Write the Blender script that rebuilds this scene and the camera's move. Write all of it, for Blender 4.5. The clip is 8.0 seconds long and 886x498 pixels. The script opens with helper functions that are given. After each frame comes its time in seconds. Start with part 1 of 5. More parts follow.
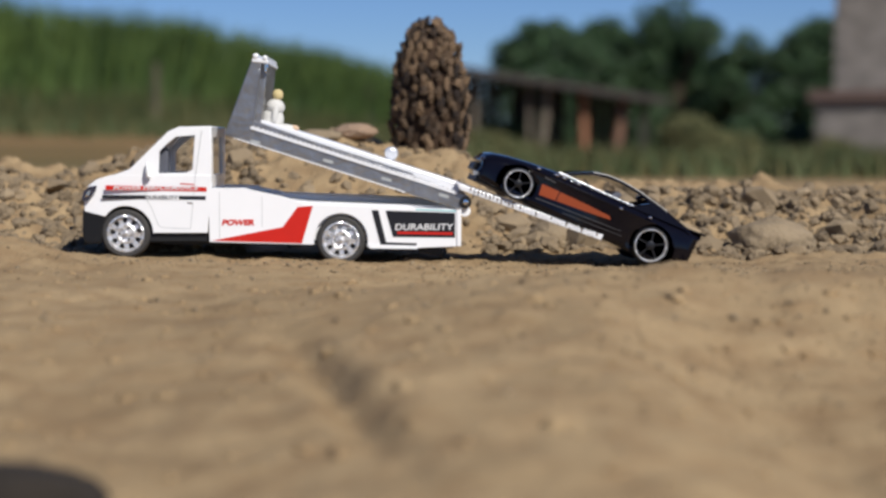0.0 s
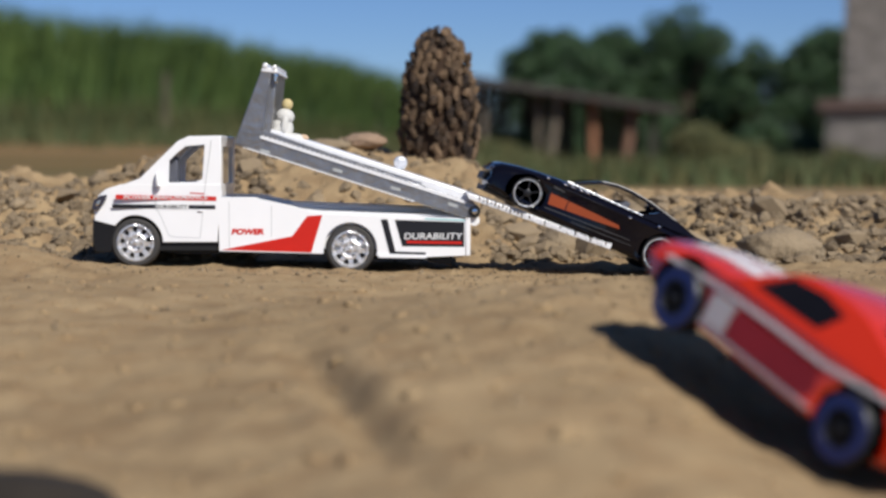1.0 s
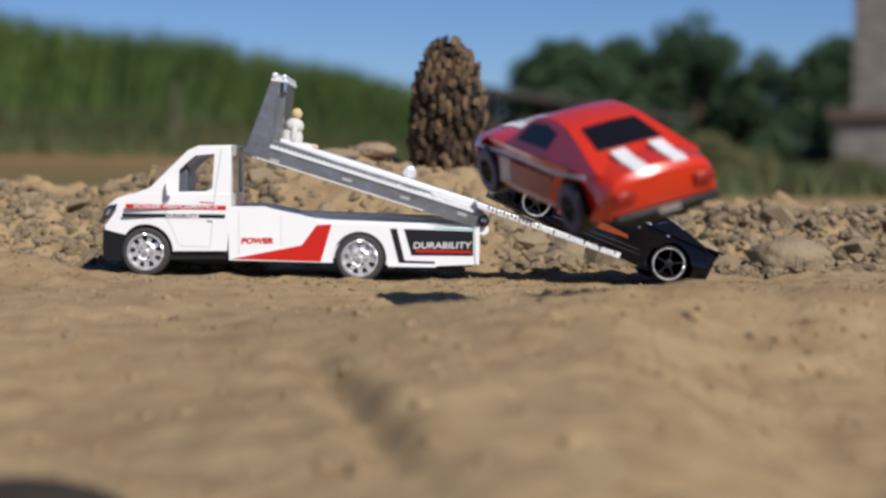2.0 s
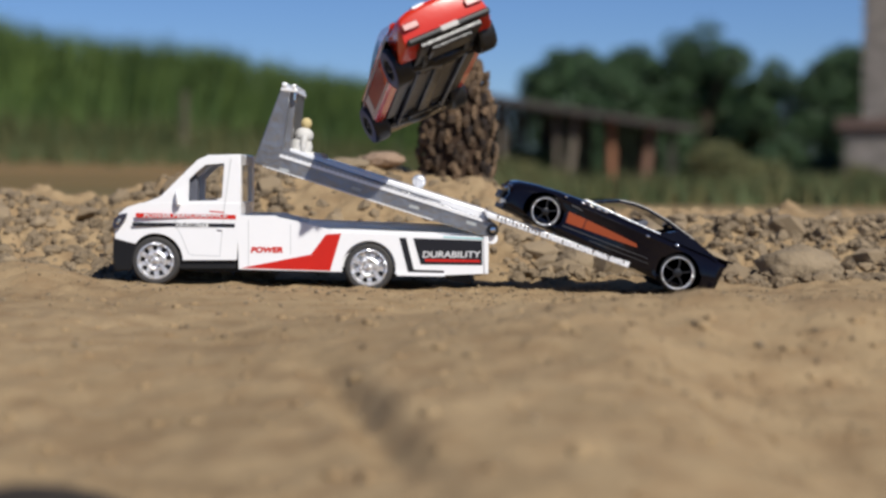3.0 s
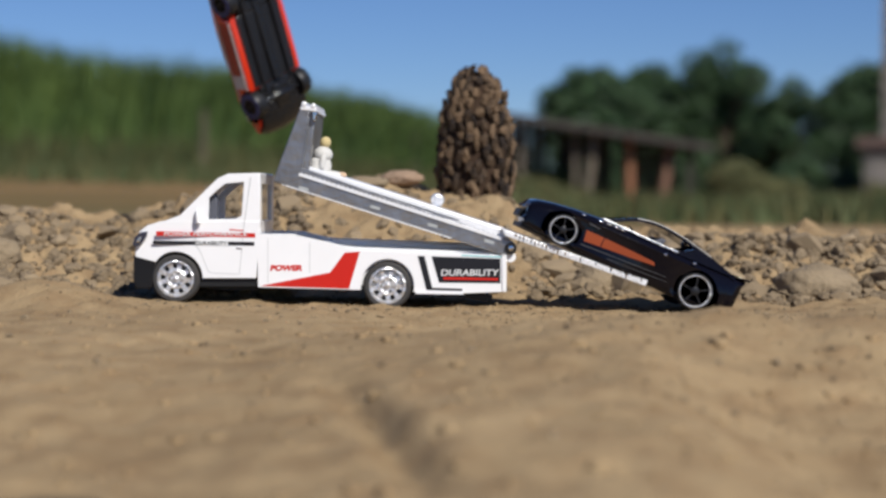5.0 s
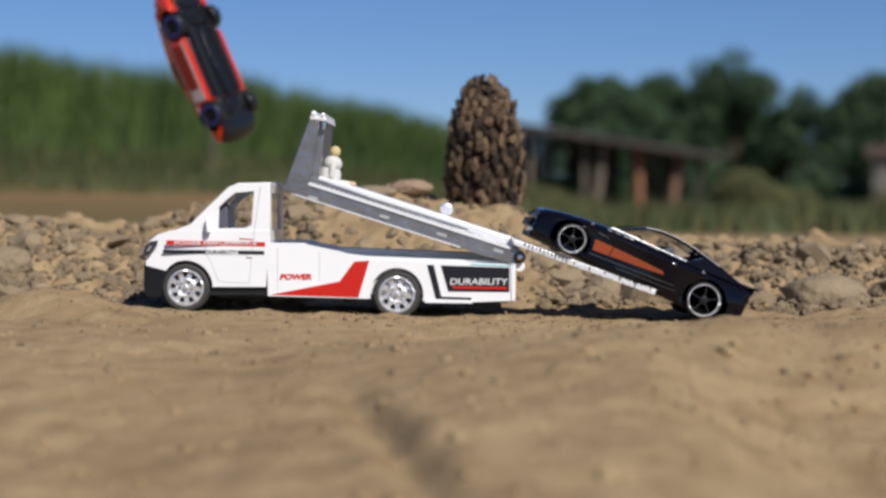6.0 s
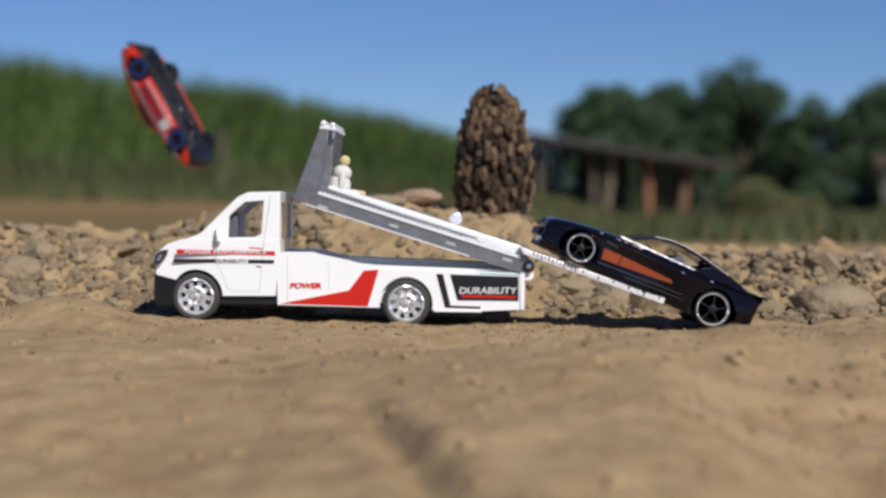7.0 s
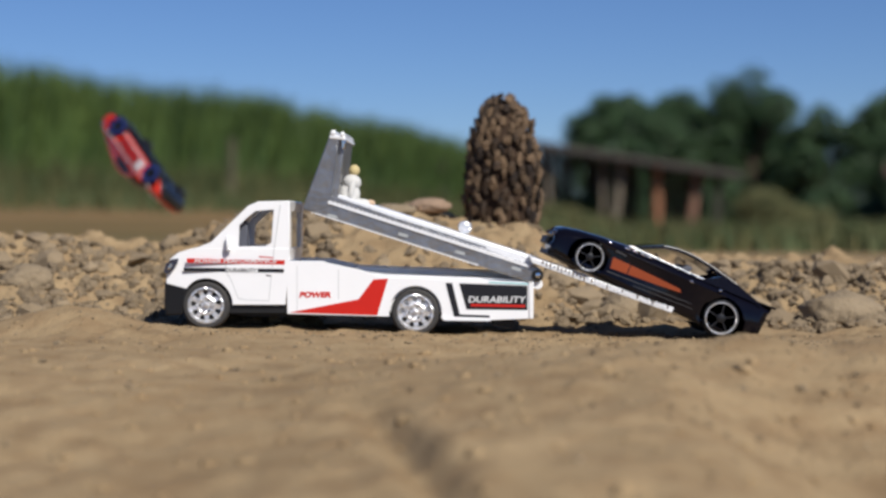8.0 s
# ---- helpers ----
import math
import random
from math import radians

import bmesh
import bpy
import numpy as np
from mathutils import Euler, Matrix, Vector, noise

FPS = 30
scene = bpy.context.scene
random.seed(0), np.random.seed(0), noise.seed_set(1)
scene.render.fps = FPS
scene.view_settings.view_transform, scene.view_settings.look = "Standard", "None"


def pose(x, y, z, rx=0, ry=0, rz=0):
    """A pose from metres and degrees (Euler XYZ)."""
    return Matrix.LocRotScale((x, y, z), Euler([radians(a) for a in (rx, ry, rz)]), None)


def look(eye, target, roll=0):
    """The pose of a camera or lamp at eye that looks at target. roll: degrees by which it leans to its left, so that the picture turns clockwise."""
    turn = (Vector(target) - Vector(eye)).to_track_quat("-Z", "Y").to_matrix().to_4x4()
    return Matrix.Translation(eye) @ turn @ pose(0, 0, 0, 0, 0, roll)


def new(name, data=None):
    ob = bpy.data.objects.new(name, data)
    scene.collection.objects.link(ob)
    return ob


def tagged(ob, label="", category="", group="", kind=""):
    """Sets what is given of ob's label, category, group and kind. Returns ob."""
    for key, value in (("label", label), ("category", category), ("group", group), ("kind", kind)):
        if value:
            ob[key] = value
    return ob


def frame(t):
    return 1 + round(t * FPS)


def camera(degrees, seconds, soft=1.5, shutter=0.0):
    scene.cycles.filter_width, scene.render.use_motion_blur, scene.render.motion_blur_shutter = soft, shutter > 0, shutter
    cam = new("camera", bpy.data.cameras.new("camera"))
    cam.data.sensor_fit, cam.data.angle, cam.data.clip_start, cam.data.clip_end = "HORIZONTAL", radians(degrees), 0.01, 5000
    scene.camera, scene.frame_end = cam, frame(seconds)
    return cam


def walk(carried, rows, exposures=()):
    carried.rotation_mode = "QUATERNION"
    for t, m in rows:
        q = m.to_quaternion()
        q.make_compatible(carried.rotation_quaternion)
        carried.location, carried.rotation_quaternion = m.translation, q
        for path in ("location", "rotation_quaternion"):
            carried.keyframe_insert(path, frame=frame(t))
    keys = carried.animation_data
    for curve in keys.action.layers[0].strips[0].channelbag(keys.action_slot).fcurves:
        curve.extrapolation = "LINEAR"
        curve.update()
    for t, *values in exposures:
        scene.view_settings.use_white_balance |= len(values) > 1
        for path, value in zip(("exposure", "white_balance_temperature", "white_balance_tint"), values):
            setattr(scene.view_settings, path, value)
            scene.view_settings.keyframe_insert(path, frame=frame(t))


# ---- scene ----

# ---------------------------------------------------------------- camera and walk
cam = camera(30.0, 8.0, soft=2.8, shutter=0.3)
EYE = (0.0, -0.488, 0.034)
# seconds, yaw, pitch, metres drawn back
PAN = [
    (0.0, -1.273, -3.639, -0.00361),
    (1.0, -0.954, -3.315, -0.00289),
    (2.0, -0.636, -2.992, -0.00205),
    (3.0, -0.318, -2.670, -0.00109),
    (4.0, -0.000, -2.349, -0.00000),
    (5.0, 0.317, -2.028, 0.00121),
    (6.0, 0.634, -1.709, 0.00254),
    (7.0, 0.951, -1.391, 0.00400),
    (8.0, 1.267, -1.074, 0.00559),
]
walk(cam, [(t, pose(EYE[0], EYE[1] - back, EYE[2], 90 + pitch, 0, yaw)) for t, yaw, pitch, back in PAN])
cam.data.dof.use_dof = True
cam.data.dof.focus_distance = 0.492
cam.data.dof.aperture_fstop = 14.5
MM = 0.001

# ---------------------------------------------------------------- world and sun
SUN_WAY = Vector((-0.68, 1.0, -1.08)).normalized()
world = bpy.data.worlds.new("world")
scene.world = world
world.use_nodes = True
wn = world.node_tree.nodes
wn.clear()
sky = wn.new("ShaderNodeTexSky")
sky.sky_type = "NISHITA"
sky.sun_disc = False
sky.sun_elevation = math.asin(-SUN_WAY.z)
sky.sun_rotation = math.atan2(-SUN_WAY.x, -SUN_WAY.y)
sky.altitude = 1500
sky.air_density, sky.dust_density, sky.ozone_density = 1.0, 0.0, 6.0
wbg = wn.new("ShaderNodeBackground")
wbg.inputs["Strength"].default_value = 0.062
wout = wn.new("ShaderNodeOutputWorld")
tint = wn.new("ShaderNodeMix")
tint.data_type, tint.blend_type = "RGBA", "MULTIPLY"
tint.inputs["Factor"].default_value = 1.0
tint.inputs["B"].default_value = (0.82, 0.93, 1.17, 1)
world.node_tree.links.new(sky.outputs[0], tint.inputs["A"])
world.node_tree.links.new(tint.outputs["Result"], wbg.inputs[0])
world.node_tree.links.new(wbg.outputs[0], wout.inputs[0])
sun = new("sun", bpy.data.lights.new("sun", "SUN"))
sun.data.energy, sun.data.angle, sun.data.color = 4.5, radians(0.53), (1.0, 0.962, 0.895)
sun.matrix_world = look((0, 0, 3), Vector((0, 0, 3)) + SUN_WAY)
scene.view_settings.exposure = 0.09


# ---------------------------------------------------------------- materials
def material(name, color, rough=0.5, metal=0.0, vary=0.0, scale=200.0, bump=0.0, bump_scale=400.0, coat=0.0, ior=1.45,
             color2=None, per_object=0.0, per_island=0.0, detail=6.0):
    """A principled material: colour varied by two noises, roughness varied, fine relief."""
    m = bpy.data.materials.new(name)
    m.use_nodes = True
    n, l = m.node_tree.nodes, m.node_tree.links
    b = n["Principled BSDF"]
    b.inputs["Base Color"].default_value = (*color, 1)
    b.inputs["Roughness"].default_value = rough
    b.inputs["Metallic"].default_value = metal
    b.inputs["IOR"].default_value = ior
    b.inputs["Coat Weight"].default_value = coat
    b.inputs["Coat Roughness"].default_value = 0.04
    tc = n.new("ShaderNodeTexCoord")
    where = tc.outputs["Object"]
    if vary or color2:
        a = n.new("ShaderNodeTexNoise")
        a.inputs["Scale"].default_value, a.inputs["Detail"].default_value = scale, detail
        c = n.new("ShaderNodeTexNoise")
        c.inputs["Scale"].default_value, c.inputs["Detail"].default_value = scale * 0.13, 3.0
        l.new(where, a.inputs["Vector"])
        l.new(where, c.inputs["Vector"])
        add = n.new("ShaderNodeMath")
        add.operation = "MULTIPLY_ADD"
        add.inputs[1].default_value = 0.5
        half = n.new("ShaderNodeMath")
        half.operation = "MULTIPLY"
        half.inputs[1].default_value = 0.5
        l.new(c.outputs["Fac"], half.inputs[0])
        l.new(a.outputs["Fac"], add.inputs[0])
        l.new(half.outputs[0], add.inputs[2])
        last = add.outputs[0]
        for amount, socket in ((per_object, "object"), (per_island, "island")):
            if not amount:
                continue
            r = n.new("ShaderNodeObjectInfo") if socket == "object" else n.new("ShaderNodeNewGeometry")
            out = r.outputs["Random"] if socket == "object" else r.outputs["Random Per Island"]
            s = n.new("ShaderNodeMath")
            s.operation = "MULTIPLY_ADD"
            s.inputs[1].default_value = amount
            l.new(out, s.inputs[0])
            k = n.new("ShaderNodeMath")
            k.operation = "SUBTRACT"
            k.inputs[1].default_value = amount / 2
            l.new(last, k.inputs[0])
            l.new(k.outputs[0], s.inputs[2])
            last = s.outputs[0]
        ramp = n.new("ShaderNodeValToRGB")
        lo, hi = ramp.color_ramp.elements
        lo.position, hi.position = 0.28, 0.72
        c2 = color2 or tuple(v * (1 - vary) for v in color)
        lo.color, hi.color = (*c2, 1), (*color, 1)
        l.new(last, ramp.inputs[0])
        l.new(ramp.outputs[0], b.inputs["Base Color"])
    if bump:
        d = n.new("ShaderNodeTexNoise")
        d.inputs["Scale"].default_value, d.inputs["Detail"].default_value = bump_scale, 8.0
        l.new(where, d.inputs["Vector"])
        bp = n.new("ShaderNodeBump")
        bp.inputs["Strength"].default_value = min(1.0, bump)
        bp.inputs["Distance"].default_value = 1.0 / bump_scale
        l.new(d.outputs["Fac"], bp.inputs["Height"])
        l.new(bp.outputs[0], b.inputs["Normal"])
    return m


def glass_material(name, color, rough=0.02):
    m = bpy.data.materials.new(name)
    m.use_nodes = True
    b = m.node_tree.nodes["Principled BSDF"]
    b.inputs["Base Color"].default_value = (*color, 1)
    b.inputs["Roughness"].default_value = rough
    b.inputs["Transmission Weight"].default_value = 1.0
    b.inputs["IOR"].default_value = 1.15
    return m


def ground_material():
    """Dry sandy soil near by, dry grass and weeds further off."""
    m = material("dry_soil", (0.40, 0.290, 0.163), 0.95, vary=0.0, color2=(0.25, 0.174, 0.095), scale=60.0, bump=0.6, bump_scale=900.0, detail=8.0)
    n, l = m.node_tree.nodes, m.node_tree.links
    b = n["Principled BSDF"]
    b.inputs["Specular IOR Level"].default_value = 0.15
    soil = b.inputs["Base Color"].links[0].from_socket
    # darker spots in the colour stand in for shadows of pits and clods
    pit_shade = n.new("ShaderNodeTexNoise")
    pit_shade.inputs["Scale"].default_value, pit_shade.inputs["Detail"].default_value = 110.0, 4.0
    l.new(n["Texture Coordinate"].outputs["Object"], pit_shade.inputs["Vector"])
    tone = n.new("ShaderNodeValToRGB")
    tone.color_ramp.elements[0].color, tone.color_ramp.elements[1].color = (0.84, 0.80, 0.78, 1), (1, 1, 1, 1)
    tone.color_ramp.elements[0].position, tone.color_ramp.elements[1].position = 0.34, 0.56
    l.new(pit_shade.outputs["Fac"], tone.inputs[0])
    shaded_soil = n.new("ShaderNodeMix")
    shaded_soil.data_type, shaded_soil.blend_type = "RGBA", "MULTIPLY"
    shaded_soil.inputs["Factor"].default_value = 1.0
    l.new(soil, shaded_soil.inputs["A"])
    l.new(tone.outputs[0], shaded_soil.inputs["B"])
    soil = shaded_soil.outputs["Result"]
    geo = n.new("ShaderNodeNewGeometry")
    dist = n.new("ShaderNodeVectorMath")
    dist.operation = "LENGTH"
    l.new(geo.outputs["Position"], dist.inputs[0])
    far = n.new("ShaderNodeMapRange")
    far.inputs["From Min"].default_value, far.inputs["From Max"].default_value = 0.40, 1.7
    l.new(dist.outputs["Value"], far.inputs["Value"])
    patch = n.new("ShaderNodeTexNoise")
    patch.inputs["Scale"].default_value, patch.inputs["Detail"].default_value = 0.35, 8.0
    l.new(geo.outputs["Position"], patch.inputs["Vector"])
    dry = n.new("ShaderNodeValToRGB")
    dry.color_ramp.elements[0].color, dry.color_ramp.elements[1].color = (0.105, 0.088, 0.033, 1), (0.32, 0.182, 0.083, 1)
    dry.color_ramp.elements[0].position, dry.color_ramp.elements[1].position = 0.38, 0.57
    l.new(patch.outputs["Fac"], dry.inputs[0])
    mix = n.new("ShaderNodeMix")
    mix.data_type = "RGBA"
    l.new(far.outputs[0], mix.inputs["Factor"])
    l.new(soil, mix.inputs["A"])
    l.new(dry.outputs[0], mix.inputs["B"])
    l.new(mix.outputs["Result"], b.inputs["Base Color"])
    return m


SOIL = ground_material()
STONE = material("rubble_stone", (0.33, 0.248, 0.152), 0.95, color2=(0.165, 0.122, 0.075), scale=110.0, bump=1.0, bump_scale=500.0, per_object=0.22, per_island=0.2)
ROCK = material("smooth_rock", (0.32, 0.245, 0.155), 0.92, color2=(0.17, 0.128, 0.08), scale=90.0, bump=0.7, bump_scale=500.0)
# near-black soil: the shade of a hollow put into the colour
SHADE_CLOD = material("shade_dark_soil", (0.03, 0.023, 0.017), 0.95, vary=0.5, scale=120.0, bump=0.7, bump_scale=500.0)
PINK_STONE = material("reddish_stone", (0.33, 0.225, 0.15), 0.9, color2=(0.26, 0.18, 0.12), scale=90.0, bump=0.7, bump_scale=500.0)
CONE = material("cone_scale", (0.165, 0.105, 0.058), 0.8, color2=(0.02, 0.012, 0.008), scale=170.0, bump=0.9, bump_scale=600.0, per_object=0.6)
CONE_CORE = material("cone_core", (0.05, 0.027, 0.014), 0.95, vary=0.4, scale=200.0)
WHITE = material("white_paint", (0.89, 0.89, 0.90), 0.28, vary=0.05, scale=120.0, coat=0.4, bump=0.03, bump_scale=900.0)
BLACK_PLASTIC = material("black_plastic", (0.012, 0.012, 0.013), 0.5, vary=0.3, scale=400.0, bump=0.1, bump_scale=1500.0)
CAR_BASE = material("grey_black_base", (0.013, 0.013, 0.015), 0.3, vary=0.4, scale=300.0, bump=0.15, bump_scale=900.0)
DARK_CHASSIS = material("dark_chassis", (0.008, 0.008, 0.009), 0.45, vary=0.4, scale=300.0, bump=0.15, bump_scale=900.0)
RUBBER = material("tyre_rubber", (0.055, 0.052, 0.05), 0.75, vary=0.35, scale=260.0, bump=0.2, bump_scale=1500.0)
CHROME = material("chrome", (0.82, 0.82, 0.83), 0.14, 1.0, vary=0.1, scale=200.0, bump=0.05, bump_scale=700.0)
GREY_METAL = material("brushed_grey_metal", (0.44, 0.44, 0.45), 0.33, 0.75, vary=0.5, scale=110.0, bump=0.16, bump_scale=300.0)
SILVER = material("silver_metal", (0.90, 0.90, 0.91), 0.3, 0.15, vary=0.1, scale=180.0, bump=0.06, bump_scale=900.0)
BED_GREY = material("grey_bed_paint", (0.80, 0.80, 0.80), 0.4, 0.0, vary=0.15, scale=180.0)
GLOSS_BLACK = material("glossy_black_plastic", (0.012, 0.012, 0.013), 0.14, vary=0.3, scale=300.0, bump=0.3, bump_scale=600.0)
RUBBER_BLACK = material("black_hard_plastic_tyre", (0.014, 0.014, 0.015), 0.4, vary=0.3, scale=260.0, bump=0.1, bump_scale=900.0)
DULL_SILVER = material("dull_silver_line", (0.11, 0.105, 0.105), 0.35, 0.3, vary=0.4, scale=900.0)
SMOKE_SPOKE = material("smoked_chrome_spoke", (0.035, 0.035, 0.038), 0.3, 0.5, vary=0.4, scale=600.0)
RIM_SILVER = material("bright_rim", (0.80, 0.80, 0.81), 0.22, 0.6, vary=0.15, scale=300.0, bump=0.5, bump_scale=420.0)
RED_DECAL = material("red_decal", (0.60, 0.019, 0.010), 0.35, vary=0.12, scale=200.0)
BLACK_DECAL = material("black_decal", (0.014, 0.014, 0.018), 0.35, vary=0.2, scale=200.0)
GREY_DECAL = material("grey_decal", (0.45, 0.47, 0.47), 0.4, vary=0.15, scale=300.0)
WHITE_DECAL = material("white_decal", (0.75, 0.75, 0.75), 0.35, vary=0.1, scale=200.0)
CYAN_DECAL = material("cyan_edge", (0.25, 0.6, 0.62), 0.35, vary=0.1, scale=200.0)
LAMP_DARK = material("dark_lamp_lens", (0.03, 0.035, 0.06), 0.08, vary=0.2, scale=200.0, coat=1.0)
CLEAR = glass_material("clear_plastic", (0.9, 0.93, 0.93))
SMOKED = glass_material("smoked_plastic", (0.45, 0.42, 0.4))
CAB_DARK = material("cab_interior", (0.10, 0.105, 0.13), 0.6, vary=0.3, scale=300.0)
BLACK_PAINT = material("black_car_paint", (0.004, 0.0034, 0.006), 0.08, vary=0.3, scale=300.0, coat=0.0, ior=1.4, bump=0.03, bump_scale=500.0)
ORANGE_DECAL = material("orange_decal", (0.29, 0.055, 0.014), 0.35, vary=0.2, scale=250.0)
RED_PAINT = material("red_car_paint", (0.62, 0.030, 0.006), 0.24, vary=0.08, scale=200.0, coat=0.8, bump=0.02, bump_scale=700.0)
DARK_RED = material("dark_red_decal", (0.30, 0.016, 0.014), 0.3, vary=0.2, scale=300.0)
STRIPE_GREY = material("pale_stripe", (0.55, 0.5, 0.5), 0.35, vary=0.15, scale=300.0)
DARK_WINDOW = material("dark_window", (0.010, 0.009, 0.010), 0.22, vary=0.4, scale=200.0, coat=0.15, ior=1.35)
BLUE_TYRE = material("blue_sidewall", (0.017, 0.030, 0.145), 0.45, vary=0.3, scale=300.0)
PLATE = material("pale_plate", (0.26, 0.24, 0.23), 0.4, vary=0.2, scale=300.0)
DOLL = material("doll_cloth", (0.62, 0.61, 0.58), 0.7, vary=0.15, scale=300.0, bump=0.1)
DOLL_HAIR = material("doll_hair", (0.62, 0.5, 0.25), 0.7, vary=0.3, scale=500.0)
DOLL_TAN = material("doll_tan", (0.6, 0.42, 0.28), 0.7, vary=0.2, scale=500.0)
LEAF = material("tree_leaf", (0.060, 0.115, 0.043), 0.55, color2=(0.022, 0.050, 0.021), scale=0.9, per_island=0.5)
BUSH_LEAF = material("bush_leaf", (0.21, 0.19, 0.078), 0.65, color2=(0.08, 0.095, 0.036), scale=1.2, per_island=0.5)
REED = material("reed_leaf", (0.095, 0.148, 0.036), 0.6, color2=(0.033, 0.066, 0.018), scale=0.8, per_island=0.5)
DRY_GRASS = material("dry_grass", (0.105, 0.095, 0.034), 0.8, color2=(0.036, 0.062, 0.018), scale=1.0, per_island=0.6)
BARK = material("bark", (0.12, 0.085, 0.06), 0.9, vary=0.5, scale=6.0, bump=0.6, bump_scale=20.0)
POST_WOOD = material("dull_post_wood", (0.115, 0.10, 0.065), 0.9, color2=(0.06, 0.055, 0.035), scale=7.0, bump=0.5, bump_scale=30.0)
OLD_WOOD = material("weathered_wood", (0.25, 0.21, 0.165), 0.85, color2=(0.13, 0.108, 0.08), scale=7.0, bump=0.5, bump_scale=30.0)
RED_WOOD = material("reddish_wood", (0.40, 0.19, 0.10), 0.85, color2=(0.24, 0.12, 0.07), scale=7.0, bump=0.5, bump_scale=30.0)
BROWN_WOOD = material("brown_wood", (0.30, 0.17, 0.11), 0.85, color2=(0.17, 0.10, 0.07), scale=7.0, bump=0.5, bump_scale=30.0)
ROOFING = material("dark_roofing", (0.07, 0.058, 0.052), 0.8, color2=(0.035, 0.03, 0.028), scale=2.0, bump=0.4, bump_scale=12.0)
# colour darkened to give the shade inside the shed
SHED_SHADE = material("shade_dark_boards", (0.045, 0.04, 0.034), 0.9, vary=0.5, scale=3.0, bump=0.4, bump_scale=15.0)
BLOCK = material("wall_block", (0.235, 0.21, 0.187), 0.9, color2=(0.165, 0.147, 0.13), scale=4.0, bump=0.5, bump_scale=30.0, per_object=0.5)
MORTAR = material("wall_mortar", (0.20, 0.18, 0.16), 0.95, vary=0.2, scale=5.0, bump=0.4, bump_scale=40.0)
LEDGE = material("brown_ledge", (0.13, 0.085, 0.07), 0.85, vary=0.3, scale=3.0, bump=0.3, bump_scale=20.0)


# ---------------------------------------------------------------- building helpers
def finish(ob, mats, smooth=35.0, bevel=0.0, segs=2):
    for m in mats if isinstance(mats, (list, tuple)) else [mats]:
        ob.data.materials.append(m)
    if smooth:
        ob.data.shade_smooth()
        ob.data.set_sharp_from_angle(angle=radians(smooth))
    if bevel:
        b = ob.modifiers.new("bevel", "BEVEL")
        b.width, b.segments, b.limit_method, b.angle_limit = bevel, segs, "ANGLE", radians(35)
    return ob


def part(name, bm, mats, parent=None, label="", smooth=35.0, bevel=0.0, m=None, segs=2):
    """Links a bmesh as one mesh object under a thing or a part."""
    me = bpy.data.meshes.new(name)
    bmesh.ops.recalc_face_normals(bm, faces=bm.faces)
    bm.to_mesh(me)
    bm.free()
    ob = new(name, me)
    finish(ob, mats, smooth, bevel, segs)
    if parent:
        ob.parent = parent
    if m is not None:
        ob.matrix_basis = m
    return tagged(ob, label)


def empty(name, m=None):
    ob = new(name)
    ob.empty_display_size = 0.01
    if m is not None:
        ob.matrix_basis = m
    return ob


def prism(outline, slices, shape=None, bm=None):
    """A side outline (x, z) in millimetres, carried through slices of y (millimetres); shape(x, y, z) may move each corner."""
    bm = bm or bmesh.new()
    rings = []
    for y in slices:
        ring = []
        for x, z in outline:
            p = shape(x, y, z) if shape else (x, y, z)
            ring.append(bm.verts.new((p[0] * MM, p[1] * MM, p[2] * MM)))
        rings.append(ring)
    k = len(outline)
    for a, b in zip(rings, rings[1:]):
        for i in range(k):
            bm.faces.new((a[i], a[(i + 1) % k], b[(i + 1) % k], b[i]))
    bm.faces.new(rings[0])
    bm.faces.new(list(reversed(rings[-1])))
    return bm


def ring_prism(outer, inner, y0, y1):
    """A plate with one hole: both outlines have the same number of corners."""
    bm = bmesh.new()
    k = len(outer)
    loops = [[bm.verts.new((x * MM, y * MM, z * MM)) for x, z in o] for y in (y0, y1) for o in (outer, inner)]
    o0, i0, o1, i1 = loops
    for i in range(k):
        j = (i + 1) % k
        bm.faces.new((o0[i], o0[j], i0[j], i0[i]))
        bm.faces.new((o1[i], i1[i], i1[j], o1[j]))
        bm.faces.new((o0[i], o1[i], o1[j], o0[j]))
        bm.faces.new((i0[i], i0[j], i1[j], i1[i]))
    return bm


def box(x0, x1, y0, y1, z0, z1, bm=None, unit=MM):
    bm = bm or bmesh.new()
    v = [bm.verts.new((x * unit, y * unit, z * unit)) for x in (x0, x1) for y in (y0, y1) for z in (z0, z1)]
    for f in ((0, 1, 3, 2), (4, 6, 7, 5), (0, 4, 5, 1), (2, 3, 7, 6), (0, 2, 6, 4), (1, 5, 7, 3)):
        bm.faces.new([v[i] for i in f])
    return bm


def lathe(profile, segments=40, bm=None, cap=True):
    """Turns (radius, y) in millimetres about the y axis."""
    bm = bm or bmesh.new()
    rings = []
    for r, y in profile:
        rings.append([bm.verts.new((r * math.cos(2 * math.pi * i / segments) * MM, y * MM, r * math.sin(2 * math.pi * i / segments) * MM)) for i in range(segments)])
    for a, b in zip(rings, rings[1:]):
        for i in range(segments):
            bm.faces.new((a[i], a[(i + 1) % segments], b[(i + 1) % segments], b[i]))
    if cap:
        bm.faces.new(rings[0])
        bm.faces.new(list(reversed(rings[-1])))
    return bm


def arc(cx, cz, r, a0, a1, n):
    return [(cx + r * math.cos(radians(a0 + (a1 - a0) * i / n)), cz + r * math.sin(radians(a0 + (a1 - a0) * i / n))) for i in range(n + 1)]


